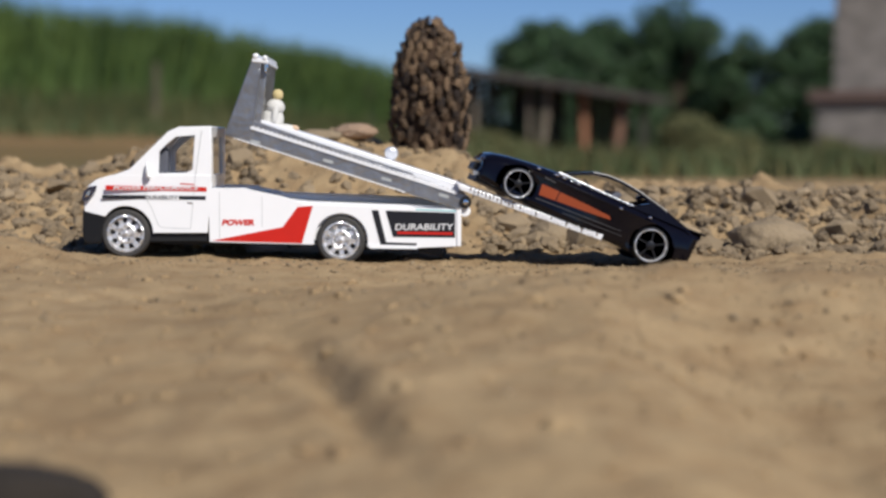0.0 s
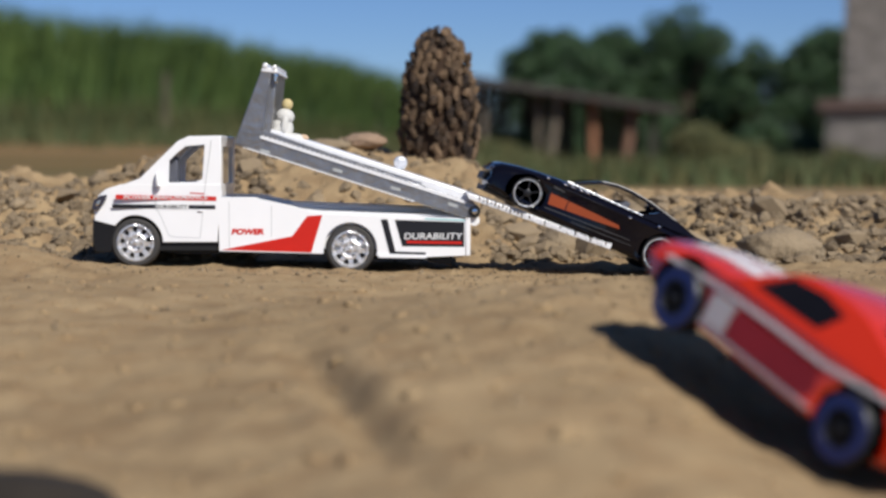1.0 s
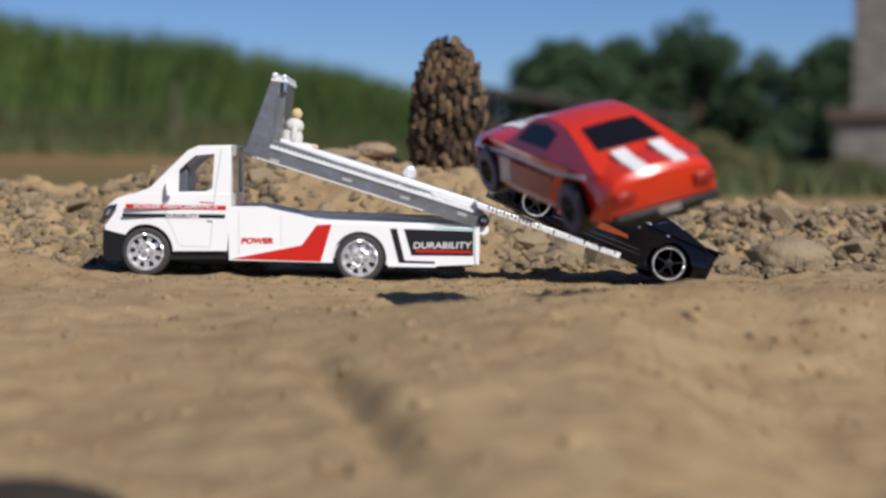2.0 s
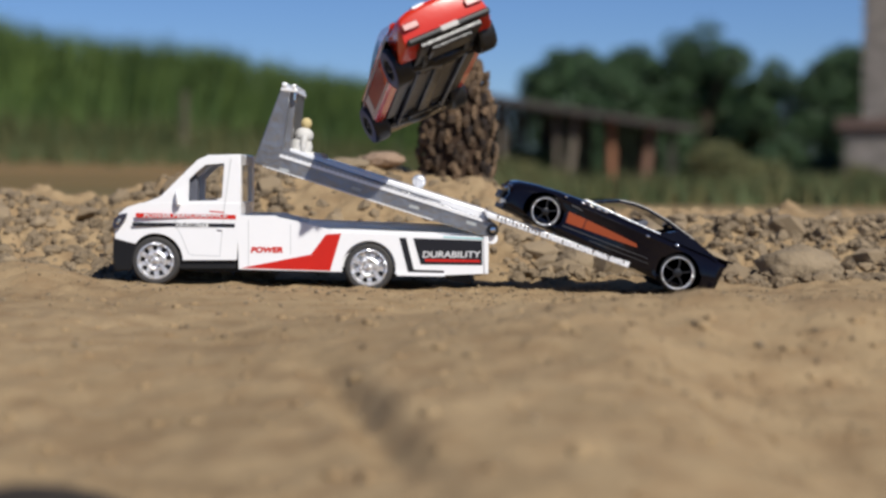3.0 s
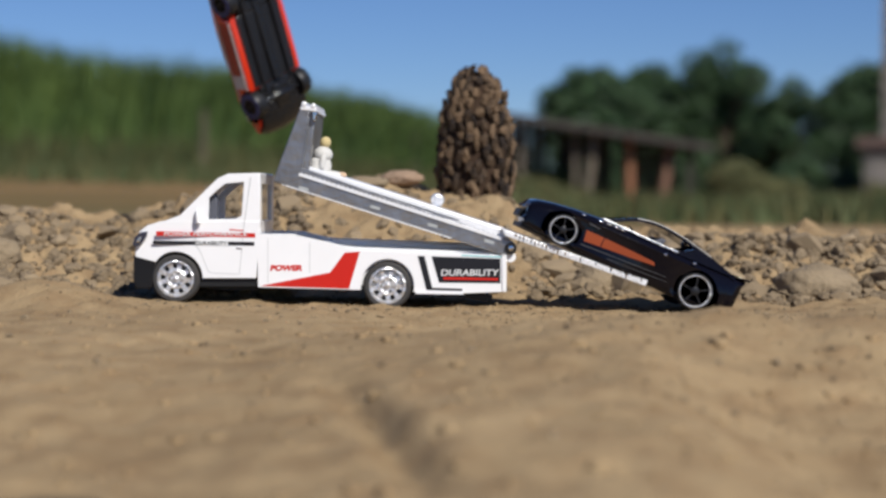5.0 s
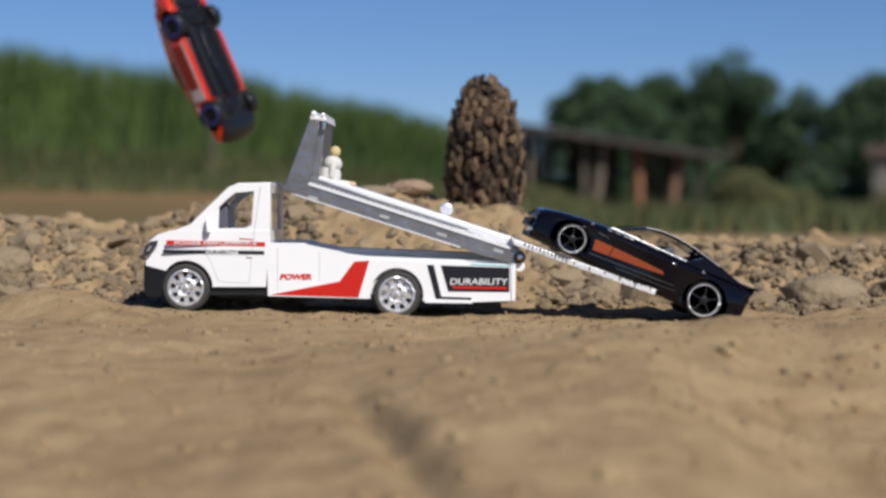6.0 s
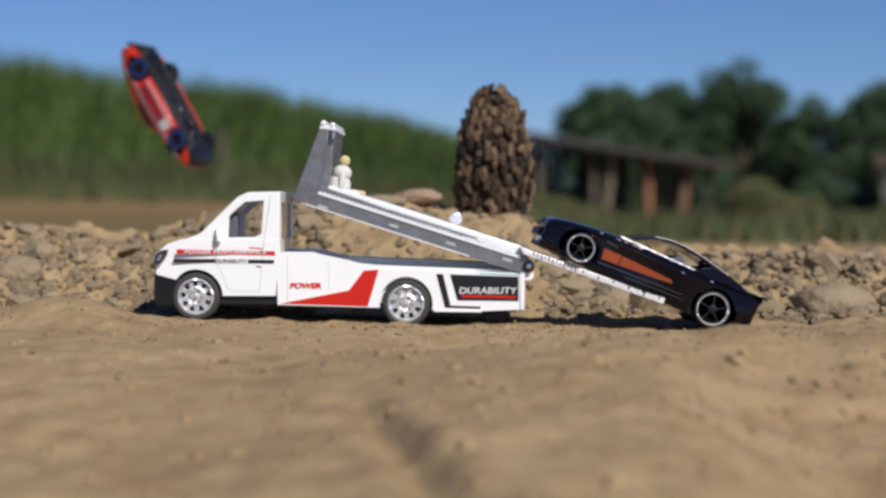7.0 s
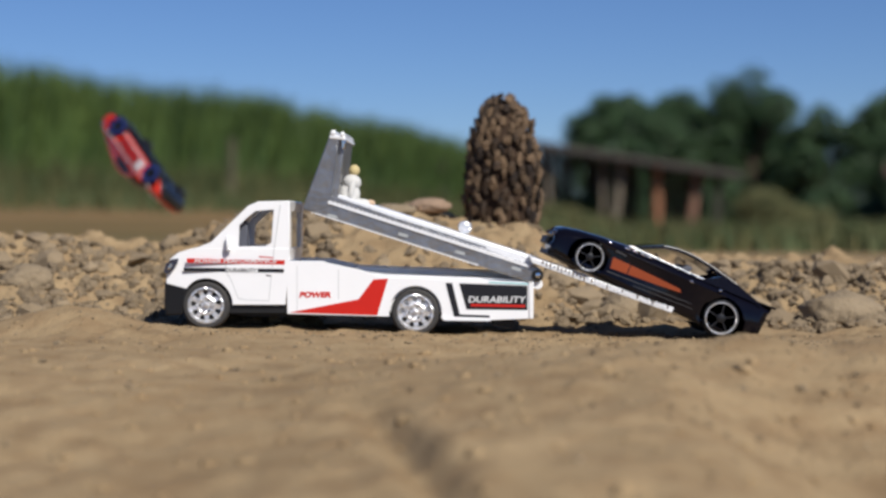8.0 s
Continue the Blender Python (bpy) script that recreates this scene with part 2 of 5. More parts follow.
def ball(cx, cy, cz, rx, ry, rz, bm, u=14, v=9, tilt=None):
    m = Matrix.Translation((cx * MM, cy * MM, cz * MM)) @ (tilt or Matrix()) @ Matrix.Diagonal((rx * MM, ry * MM, rz * MM, 1))
    bmesh.ops.create_uvsphere(bm, u_segments=u, v_segments=v, radius=1.0, matrix=m)
    return bm


def lettering(name, text, size, width, place, mat, parent, label, shear=0.0, bold=0.0):
    """Raised lettering that faces the near side (-y); place is its lower left corner; width in metres after stretching."""
    cu = bpy.data.curves.new(name, "FONT")
    cu.body, cu.size, cu.shear, cu.extrude, cu.offset = text, size, shear, 0.00004, bold
    tmp = new(name, cu)
    bpy.context.view_layer.update()
    me = bpy.data.meshes.new_from_object(tmp.evaluated_get(bpy.context.evaluated_depsgraph_get()))
    bpy.data.objects.remove(tmp)
    xs = [v.co.x for v in me.vertices]
    k = width / (max(xs) - min(xs))
    for v in me.vertices:
        v.co.x = (v.co.x - min(xs)) * k
    me.materials.clear()
    ob = new(name, me)
    me.materials.append(mat)
    ob.parent = parent
    ob.matrix_basis = pose(*place, 90, 0, 0)
    return tagged(ob, label)


def wheel(name, parent, place, r, width, rim_r, mats, spokes=8, label="", rim_label="", side=-1, rim_line=False):
    """A tyre with a rim set into its outer face. side -1: the outer face looks to -y."""
    tyre_mat, rim_mat, disc_mat = mats
    h = width / 2
    s = side
    tyre = part(name, lathe([(rim_r, -h * s), (rim_r * 1.03, h * s), (r * 0.93, h * s), (r * 0.985, h * 0.8 * s), (r, h * 0.5 * s), (r, -h * 0.5 * s), (r * 0.985, -h * 0.8 * s), (r * 0.93, -h * s)], 44), tyre_mat, parent, label, m=pose(*[v * MM for v in place]))
    bm = lathe([(rim_r * 1.02, 0.2 * h * s), (rim_r * 1.02, 1.04 * h * s), (rim_r * (0.95 if rim_line else 0.88), 1.04 * h * s), (rim_r * (0.9 if rim_line else 0.82), 0.55 * h * s)], 40, cap=False)
    part("rim", bm, rim_mat, tyre, rim_label)
    bm = lathe([(rim_r * 0.99, 0.42 * h * s), (rim_r * 0.2, 0.52 * h * s)], 32)
    part("rim_disc", bm, disc_mat, tyre)
    bm = bmesh.new()
    for i in range(spokes):
        turn = Matrix.Rotation(2 * math.pi * i / spokes + 0.2, 4, "Y")
        thick = rim_r * (0.045 if rim_line else 0.085)
        tmp = box(-thick, thick, min(0.5 * h * s, 0.92 * h * s), max(0.5 * h * s, 0.92 * h * s), rim_r * 0.12, rim_r * 0.86)
        bmesh.ops.transform(tmp, matrix=turn, verts=tmp.verts)
        me = bpy.data.meshes.new("spokes")
        tmp.to_mesh(me)
        tmp.free()
        bm.from_mesh(me)
        bpy.data.meshes.remove(me)
    part("spokes", bm, rim_mat if not rim_line else SMOKE_SPOKE, tyre)
    bm = lathe([(rim_r * 0.27, 0.4 * h * s), (rim_r * 0.27, 0.98 * h * s), (rim_r * 0.16, 1.06 * h * s), (rim_r * 0.02, 1.06 * h * s)], 20)
    part("hub", bm, rim_mat if not rim_line else SMOKE_SPOKE, tyre)
    return tyre


def dished_wheel(parent, place, r, width, rim_r, side):
    """A truck wheel: a thick tyre and a bright dished rim with a ring of holes and wheel nuts."""
    h, s = width / 2, side
    tyre = part("wheel", lathe([(rim_r, -h * s), (rim_r * 1.02, h * 0.9 * s), (rim_r * 1.08, h * s), (r * 0.90, h * s), (r * 0.965, h * 0.86 * s), (r, h * 0.55 * s), (r, -h * 0.5 * s), (r * 0.965, -h * 0.86 * s), (r * 0.9, -h * s)], 48), RUBBER, parent, "dusty black rubber tyre", m=pose(*[v * MM for v in place]))
    part("rim", lathe([(rim_r * 1.02, 0.1 * h * s), (rim_r * 1.03, 1.02 * h * s), (rim_r * 0.93, 1.05 * h * s), (rim_r * 0.86, 0.72 * h * s), (rim_r * 0.84, 0.5 * h * s)], 44, cap=False), RIM_SILVER, tyre, "chrome rim")
    part("rim_disc", lathe([(rim_r * 0.98, 0.2 * h * s), (rim_r * 0.1, 0.22 * h * s)], 32), DARK_CHASSIS, tyre)
    # the dish: ring of bridges between the holes
    bm = lathe([(rim_r * 0.55, 0.35 * h * s), (rim_r * 0.58, 0.78 * h * s), (rim_r * 0.46, 0.86 * h * s), (rim_r * 0.30, 0.70 * h * s), (rim_r * 0.05, 0.70 * h * s)], 36)
    part("dish", bm, RIM_SILVER, tyre)
    for i in range(9):
        a = 2 * math.pi * i / 9 + 0.3
        bridge = prism([(-rim_r * 0.15, rim_r * 0.52), (rim_r * 0.15, rim_r * 0.52), (rim_r * 0.12, rim_r * 0.70), (rim_r * 0.17, rim_r * 0.90), (-rim_r * 0.17, rim_r * 0.90), (-rim_r * 0.12, rim_r * 0.70)], [0.4 * h * s, 0.76 * h * s])
        bmesh.ops.rotate(bridge, verts=bridge.verts, cent=(0, 0, 0), matrix=Matrix.Rotation(a, 3, "Y"))
        part("bridge", bridge, RIM_SILVER, tyre)
    for i in range(6):
        a = 2 * math.pi * i / 6
        part("wheel_nut", lathe([(0.32, 0.66 * h * s), (0.32, 0.95 * h * s), (0.1, 0.98 * h * s)], 8), DARK_CHASSIS if i % 2 else RIM_SILVER, tyre, m=pose(rim_r * 0.34 * math.cos(a) * MM, 0, rim_r * 0.34 * math.sin(a) * MM))
    part("hub", lathe([(rim_r * 0.17, 0.66 * h * s), (rim_r * 0.17, 1.0 * h * s), (rim_r * 0.1, 1.08 * h * s), (rim_r * 0.02, 1.08 * h * s)], 16), RIM_SILVER, tyre)
    return tyre


# ---------------------------------------------------------------- ground
def smooth01(v, a, b):
    t = np.clip((v - a) / (b - a), 0.0, 1.0)
    return t * t * (3 - 2 * t)


CREST_X = [-260, -160, -128, -105, -84, -60, -25, 5, 22, 32, 60, 110, 150, 200, 280]
CREST_Z = [23, 22, 19, 25, 30, 33, 38, 31, 29, 20, 13, 13, 14, 13, 12]


# the take-off ramp: its profile along y, drawn smooth
RAMP_Y = np.arange(-420.0, 1.0, 4.0)
RAMP_Z = np.interp(RAMP_Y, [-420, -367, -314, -282, -251, -235, -215, -197, -175, -150, -130, -114, -100, -85, -60, -35, -15], [-34, -25, -16, -11, -6.5, -4.5, -2.5, -0.5, 2.4, 5.4, 7.6, 7.4, 0, -5, -5, -1.5, 0])
RAMP_LOW = np.interp(RAMP_Y, [-420, -367, -314, -282, -251, -235, -215, -195, -175, -155, -135, -120, -108, -95, -80, -60, -35, -15], [-36, -30, -23.5, -20, -17, -15.5, -14, -11, -6, 0, 5.6, 8.0, 7.4, 0, -5, -5, -1.5, 0])
RAMP_Z, RAMP_LOW = [np.convolve(np.pad(v, 2, mode="edge"), np.ones(5) / 5, mode="valid") for v in (RAMP_Z, RAMP_LOW)]


def base_height(x, y):
    """Metres in, metres out: a levelled patch, a rubble bank behind it, a slope down to the front, fields beyond."""
    X, Y = x / MM, y / MM
    crest = np.interp(X, CREST_X, CREST_Z)
    foot = np.interp(X, [-200, -90, -40, 40, 120], [20, 30, 48, 52, 46])
    bank = crest * smooth01(Y, foot, 165) * (1 - 0.75 * smooth01(Y, 215, 430))
    z = bank - X * 0.022 * (1 - smooth01(np.abs(X), 60, 200)) * (1 - smooth01(np.abs(Y), 60, 160))
    lip = np.interp(X, [-200, -60, 40, 120], [-100, -115, -135, -115])
    fall = np.clip(lip - Y, 0, None)
    left = -0.12 * np.where(fall < 30, fall * fall / 60, fall - 15) * (1 - smooth01(-Y, 330, 700) * 0.8)
    off = smooth01(X, 30, 68)
    kicker = np.interp(Y, RAMP_Y, RAMP_Z) * (1 - off) + np.interp(Y, RAMP_Y, RAMP_LOW) * off
    z = z + 7.6 * np.exp(-((X + 119) / 23) ** 2 - ((Y + 18) / 16) ** 2)
    share = smooth01(X, -55, 48) * (1 - smooth01(X, 190, 420))
    z = z + left * (1 - share) + kicker * share - 0.9 * (1 - smooth01(Y, 30, 60))
    z = np.maximum(z, -75)
    z = z * MM
    reach = np.hypot(x, y)
    way = x / np.maximum(np.abs(y), 0.3)
    slope = np.interp(way, [-0.3, -0.12, 0.0, 0.1], [0.0125, 0.009, -0.004, -0.0155])
    z = z * (1 - smooth01(reach, 0.6, 3.0)) + slope * np.clip(reach - 0.8, 0, 60) * smooth01(y, 0.2, 2.0)
    return z


def rough(x, y):
    """Uneven soil: lumps, clods and grains, and an old dent in the front slope."""
    out = np.empty_like(x)
    for i, (a, b) in enumerate(zip(x, y)):
        reach = math.hypot(a, b)
        if reach > 1.5:
            out[i] = 0.0 if reach > 200 else 0.03 * noise.noise((a * 0.5, b * 0.5, 3.0)) * min(1.0, (reach - 1.5) / 6)
            continue
        p = Vector((a, b, 0.0))
        out_by = max(abs(a + 0.01) - 0.20, b - 0.26, -0.32 - b, 0.0)
        fine = max(0.0, 1 - out_by / 0.06)
        bank = min(1.0, max(0.0, (b - 0.02) / 0.06))
        front = min(1.0, max(0.0, (-0.03 - b) / 0.06))
        v = 0.0009 * (0.4 + front) * noise.noise(p * 28) + fine * 0.0009 * noise.noise(p * 75 + Vector((5, 0, 0)))
        v += fine * (1 - 0.45 * front) * (0.0006 * noise.noise(p * 210) + 0.00028 * noise.noise(p * 520))
        sandy = math.exp(-((a + 0.022) / 0.045) ** 4)
        v += bank * fine * (1 - 0.62 * sandy) * (0.0070 * noise.noise(p * 33 + Vector((0, 7, 0))) + 0.0052 * noise.turbulence(p * 95, 3, False))
        clod = noise.noise(p * 130 + Vector((0, 0, 4)))
        v += fine * 0.0008 * max(0.0, clod - 0.36) / 0.3 * (1 - 0.6 * front)
        v += front * (0.0012 * noise.noise(p * 13 + Vector((2, 3, 0))) + fine * 0.0004 * noise.noise(p * 160 + Vector((4, 1, 6))))
        right = min(1.0, max(0.0, (a - 0.0) / 0.05)) * front
        v += right * fine * (0.0011 * noise.noise(p * 60 + Vector((9, 0, 2))) + 0.0007 * max(0.0, noise.noise(p * 150 + Vector((1, 8, 0)))))
        if b < -0.08:
            off = a + 0.0118 + 0.235 * (b + 0.211)
            run = math.exp(-((b + 0.212) / 0.035) ** 2)
            v -= 0.0028 * math.exp(-(off / 0.0034) ** 2) * run
            v += 0.0026 * math.exp(-((off - 0.0075) / (0.0050 if off < 0.0075 else 0.016)) ** 2) * run
        out[i] = v
    return out


def spread(near0, near1, step, far):
    """Even lines within near0..near1, then wider and wider ones out to far."""
    inner = list(np.arange(near0, near1 + step / 2, step))
    lo, hi, d = [], [], step
    a, b = near0, near1
    while b < far:
        d *= 1.17
        a, b = a - d, b + d
        lo.append(a)
        hi.append(b)
    return np.array(lo[::-1] + inner + hi)


def height_at(x, y):
    a, b = np.array([float(x)]), np.array([float(y)])
    return float((base_height(a, b) + rough(a, b))[0])


def ground():
    gx, gy = spread(-0.19, 0.17, 0.0013, 3000.0), spread(-0.30, 0.24, 0.0013, 3000.0)
    xx, yy = np.meshgrid(gx, gy)
    x, y = xx.ravel(), yy.ravel()
    z = base_height(x, y) + rough(x, y)
    nx, ny = len(gx), len(gy)
    idx = np.arange(nx * ny).reshape(ny, nx)
    faces = np.stack([idx[:-1, :-1], idx[:-1, 1:], idx[1:, 1:], idx[1:, :-1]], -1).reshape(-1, 4)
    me = bpy.data.meshes.new("ground")
    me.from_pydata(np.stack([x, y, z], 1).tolist(), [], faces.tolist())
    ob = new("ground", me)
    me.materials.append(SOIL)
    me.shade_smooth()
    return tagged(ob, "dry sandy soil with clods and a rut, fields beyond", "ground", kind="structure")


GROUND = ground()


# ---------------------------------------------------------------- toy tow truck
def plates(name, outline, mat, parent, y0, y1, label="", bevel=0.0):
    return part(name, prism(outline, [y0, y1]), mat, parent, label, bevel=bevel)


def strip(name, a, b, w, mat, parent, y0=-0.07, y1=0.02, label=""):
    """A thin straight line on the near side, from a to b, w millimetres wide."""
    dx, dz = b[0] - a[0], b[1] - a[1]
    k = w / 2 / math.hypot(dx, dz)
    nx, nz = -dz * k, dx * k
    return plates(name, [(a[0] + nx, a[1] + nz), (b[0] + nx, b[1] + nz), (b[0] - nx, b[1] - nz), (a[0] - nx, a[1] - nz)], mat, parent, y0, y1, label)


def tow_truck():
    truck = tagged(empty("tow_truck"), "white toy tow truck with red and black decals, bed tilted back", "toy truck")
    WIDE = 37.0

    def nose(x, y, z):
        f = 1 - 0.10 * max(0.0, min(1.0, (-84 - x) / 12)) ** 2
        return (x + 1.5 * (abs(y / WIDE - 0.5) * 2) ** 3 * max(0.0, min(1.0, (-84 - x) / 12)), (y - WIDE / 2) * f + WIDE / 2, z)

    fc, rc = (-82.1, 7.8), (-19.2, 5.8)
    lower = [(-95.7, 14.3), (-95.5, 18.9), (-94.2, 21.7), (-91.4, 23.6), (-86.6, 24.9), (-56.8, 24.9), (-58.1, 8.0), (-73.8, 8.0)] + arc(fc[0], fc[1], 8.1, 0, 142, 14)
    cab = part("cab", prism(lower, [0, 0.8, 4, 18.5, 33, 36.2, WIDE], nose), WHITE, truck, "white cab body", bevel=0.0006)
    outer = [(-85.7, 24.8), (-80.6, 26.7), (-69.4, 37.6), (-66.2, 39.0), (-56.8, 39.1), (-56.8, 24.8), (-70.8, 24.8)]
    inner = [(-72.3, 25.4), (-72.0, 31.8), (-69.7, 34.0), (-67.2, 36.0), (-61.7, 36.5), (-62.4, 26.5), (-64.2, 25.6)]
    for y in (0.15, WIDE - 1.55):
        part("cab_side", ring_prism(outer, inner, y, y + 1.4), WHITE, truck, bevel=0.0003)
    plates("windscreen_frame", [(-80.4, 26.7), (-69.4, 37.6), (-68.7, 37.1), (-79.3, 26.5)], WHITE, truck, 1.6, 5)
    plates("windscreen_frame", [(-80.4, 26.7), (-69.4, 37.6), (-68.7, 37.1), (-79.3, 26.5)], WHITE, truck, 32, WIDE - 1.6)
    plates("windscreen", [(-80.1, 26.7), (-69.2, 37.5), (-68.9, 37.1), (-79.6, 26.5)], SMOKED, truck, 5, 32, "tinted windscreen")
    plates("roof", [(-69.4, 37.8), (-66.2, 39.0), (-56.9, 39.2), (-56.9, 38.3), (-65.9, 38.1), (-68.7, 37.1)], WHITE, truck, 1.56, WIDE - 1.56, bevel=0.0004)
    back = [(1.56, WIDE - 1.56, 38.8, 36.0), (1.56, WIDE - 1.56, 23.6, 21.4), (1.56, 5.5, 36.0, 23.6), (WIDE - 5.5, WIDE - 1.56, 36.0, 23.6)]
    for y0, y1, top, low in back:
        part("rear_frame", box(-58.4, -56.9, y0, y1, low, top), WHITE, truck)
    part("rear_window", box(-58.0, -57.5, 5.5, WIDE - 5.5, 23.5, 36.0), CLEAR, truck, "smoked rear window")
    part("seat", box(-68, -59, 3, 33.5, 23.2, 25.0), CAB_DARK, truck, "dark cab seat", bevel=0.0005)
    part("dashboard", prism([(-73.2, 25.1), (-72.7, 31.8), (-70.8, 33.5), (-69.9, 31.5), (-70.0, 25.1)], [3, 8]), CAB_DARK, truck, "dark dashboard", bevel=0.0005)
    ball(-75.3, -1.1, 26.6, 0.55, 0.9, 2.2, bm := bmesh.new())
    ball(-75.0, -0.8, 24.6, 0.9, 0.8, 0.5, bm)
    part("mirror", bm, WHITE, truck, "white door mirror", smooth=80)
    # bumper, sills, chassis
    part("bumper", prism([(-96.2, 14.3), (-86.9, 14.3), (-88.6, 11.3), (-89.6, 7.7), (-89.7, 5.0), (-95.4, 4.7), (-96.3, 6.7)], [0.2, 2, 6, 31, 35, 36.8], nose), BLACK_PLASTIC, truck, "black plastic bumper", bevel=0.0004)
    plates("sill", [(-75.1, 8.2), (-58.1, 8.2), (-58.1, 5.5), (-75.5, 5.5)], BLACK_PLASTIC, truck, 1.2, 35.8)
    plates("chassis", [(-87.4, 10.0), (15.6, 7.5), (15.6, 4.4), (-69.2, 4.0), (-87.4, 5.8)], DARK_CHASSIS, truck, 8, 29, "dark chassis")
    plates("tow_hitch", [(3.0, 4.4), (10.3, 4.2), (10.8, 0.7), (3.7, 2.0)], BLACK_PLASTIC, truck, 3, 12, "black support leg", bevel=0.0003)
    plates("axle", [(-83.3, 8.3), (-80.9, 8.3), (-80.9, 7.3), (-83.3, 7.3)], DARK_CHASSIS, truck, 2, 35)
    plates("axle", [(-20.2, 6.3), (-18.2, 6.3), (-18.2, 5.3), (-20.2, 5.3)], DARK_CHASSIS, truck, 2, 35)
    plates("arch_lining", [(-90.4, 8.0)] + arc(fc[0], fc[1], 7.9, 176, 4, 12) + [(-74.5, 8.0)], BLACK_PLASTIC, truck, 7, 30)
    # bed
    side = [(-57.8, 21.2), (-46.7, 21.1), (-45.7, 20.6), (-36.1, 18.6), (-28.6, 16.4), (15.6, 14.8), (16.1, 4.0), (4.0, 3.5), (-11.4, 3.9)] + arc(rc[0], rc[1], 7.9, -14, 189, 18) + [(-28.1, 4.5), (-57.6, 5.3)]
    for y in (0.0, WIDE - 2.0):
        part("bed_side", prism(side, [y, y + 2.0]), WHITE, truck, "white bed side panel", bevel=0.0003)
    plates("bed_floor", [(-56.8, 19.1), (-46.0, 19.1), (-28.6, 17.1), (15.6, 15.6), (15.6, 5.8), (-56.8, 5.8)], BED_GREY, truck, 2.05, WIDE - 2.05, "grey metal bed floor")
    plates("subframe", [(-38.4, 19.1), (15.6, 17.1), (15.6, 15.6), (-38.4, 17.3)], BED_GREY, truck, 14, 33, "grey subframe rail", bevel=0.0003)
    plates("tail_post", [(14.6, 15.1), (16.1, 15.1), (16.1, 3.9), (14.8, 3.9)], WHITE, truck, -0.35, 2.0, bevel=0.0002)
    plates("rear_skirt", [(-10.9, 4.4), (3.3, 3.9), (3.3, 3.2), (-10.9, 3.4)], WHITE, truck, -0.2, 0.8)
    strip("panel_seam", (-54.6, 19.8), (-54.6, 6.2), 0.14, GREY_DECAL, truck, -0.03, 0.1)
    strip("panel_seam", (-42.2, 18.6), (-42.2, 9.6), 0.14, GREY_DECAL, truck, -0.03, 0.1)
    # decals on the near side and the far side
    plates("red_decal", [(-56.9, 5.7), (-36.2, 9.7), (-31.8, 15.6), (-27.3, 15.9), (-30.6, 4.9)], RED_DECAL, truck, -0.05, 0.02, "red wedge decal")
    plates("black_decal", [(-10.2, 14.6), (-8.2, 14.6), (-5.9, 5.2), (3.0, 4.9), (3.0, 4.2), (-7.6, 4.5)], BLACK_DECAL, truck, -0.05, 0.02)
    plates("black_panel", [(-6.1, 14.5), (14.3, 13.8), (14.3, 6.5), (-3.9, 6.7)], BLACK_DECAL, truck, -0.05, 0.02, "black name panel")
    strip("red_line", (-2.6, 8.0), (13.6, 7.7), 0.75, RED_DECAL, truck, -0.1, 0.02)
    strip("cyan_line", (2.8, 14.8), (14.6, 14.3), 0.35, CYAN_DECAL, truck, -0.1, 0.02)
    strip("red_stripe", (-87.7, 21.3), (-58.3, 20.7), 1.3, RED_DECAL, truck)
    strip("black_stripe", (-88.7, 18.6), (-58.6, 18.2), 1.15, BLACK_DECAL, truck)
    strip("grey_tag", (-76.1, 18.5), (-66.4, 18.3), 1.5, WHITE_DECAL, truck, -0.1)
    strip("small_bar", (-66.0, 22.4), (-61.7, 22.1), 0.35, RED_DECAL, truck)
    s = 0.0001656
    lettering("lettering", "POWER", 0.0022, 58 * s, ((-54.0, 10.3)[0] * MM, -0.00004, (-54.0, 10.3)[1] * MM), RED_DECAL, truck, "red slanted lettering", 0.18, 0.00013)
    lettering("lettering", "DURABILITY", 0.0026, 104 * s, ((-3.3, 8.8)[0] * MM, -0.00012, (-3.3, 8.8)[1] * MM), WHITE_DECAL, truck, "white lettering", 0.1, 0.00004)
    lettering("lettering", "POWER PERFORMANCE", 0.0016, 150 * s, ((-85.4, 20.6)[0] * MM, -0.00012, (-85.4, 20.6)[1] * MM), WHITE_DECAL, truck, "white lettering on the red stripe", 0.15, 0.00003)
    lettering("lettering", "DURABILITY", 0.0015, 56 * s, ((-76.0, 17.9)[0] * MM, -0.00014, (-76.0, 17.9)[1] * MM), BLACK_DECAL, truck, "small dark lettering", 0.0, 0.00002)
    # door seams, handle, lamp
    for a, b in (((-76.0, 17.9), (-74.5, 15.6)), ((-74.5, 15.6), (-72.3, 10.0)), ((-72.3, 10.0), (-70.8, 9.5)), ((-70.8, 9.5), (-63.1, 9.2)), ((-63.1, 9.2), (-61.6, 23.9)), ((-61.6, 23.9), (-59.6, 37.8)), ((-76.1, 24.1), (-76.0, 17.9))):
        strip("door_seam", a, b, 0.16, GREY_DECAL, truck, -0.02, 0.1)
    strip("door_handle", (-63.6, 17.3), (-62.1, 17.2), 0.5, WHITE, truck, -0.5, 0.1)
    plates("headlight", [(-94.7, 17.9), (-94.0, 20.3), (-92.4, 21.6), (-90.2, 21.9), (-90.6, 20.3), (-92.4, 17.9), (-94.0, 17.1)], LAMP_DARK, truck, -0.12, 1.0, "dark headlight lens", bevel=0.0002)
    plates("headlight_reflector", [(-93.7, 18.6), (-92.7, 20.3), (-91.9, 20.3), (-92.7, 18.6)], CHROME, truck, -0.25, 0.0)
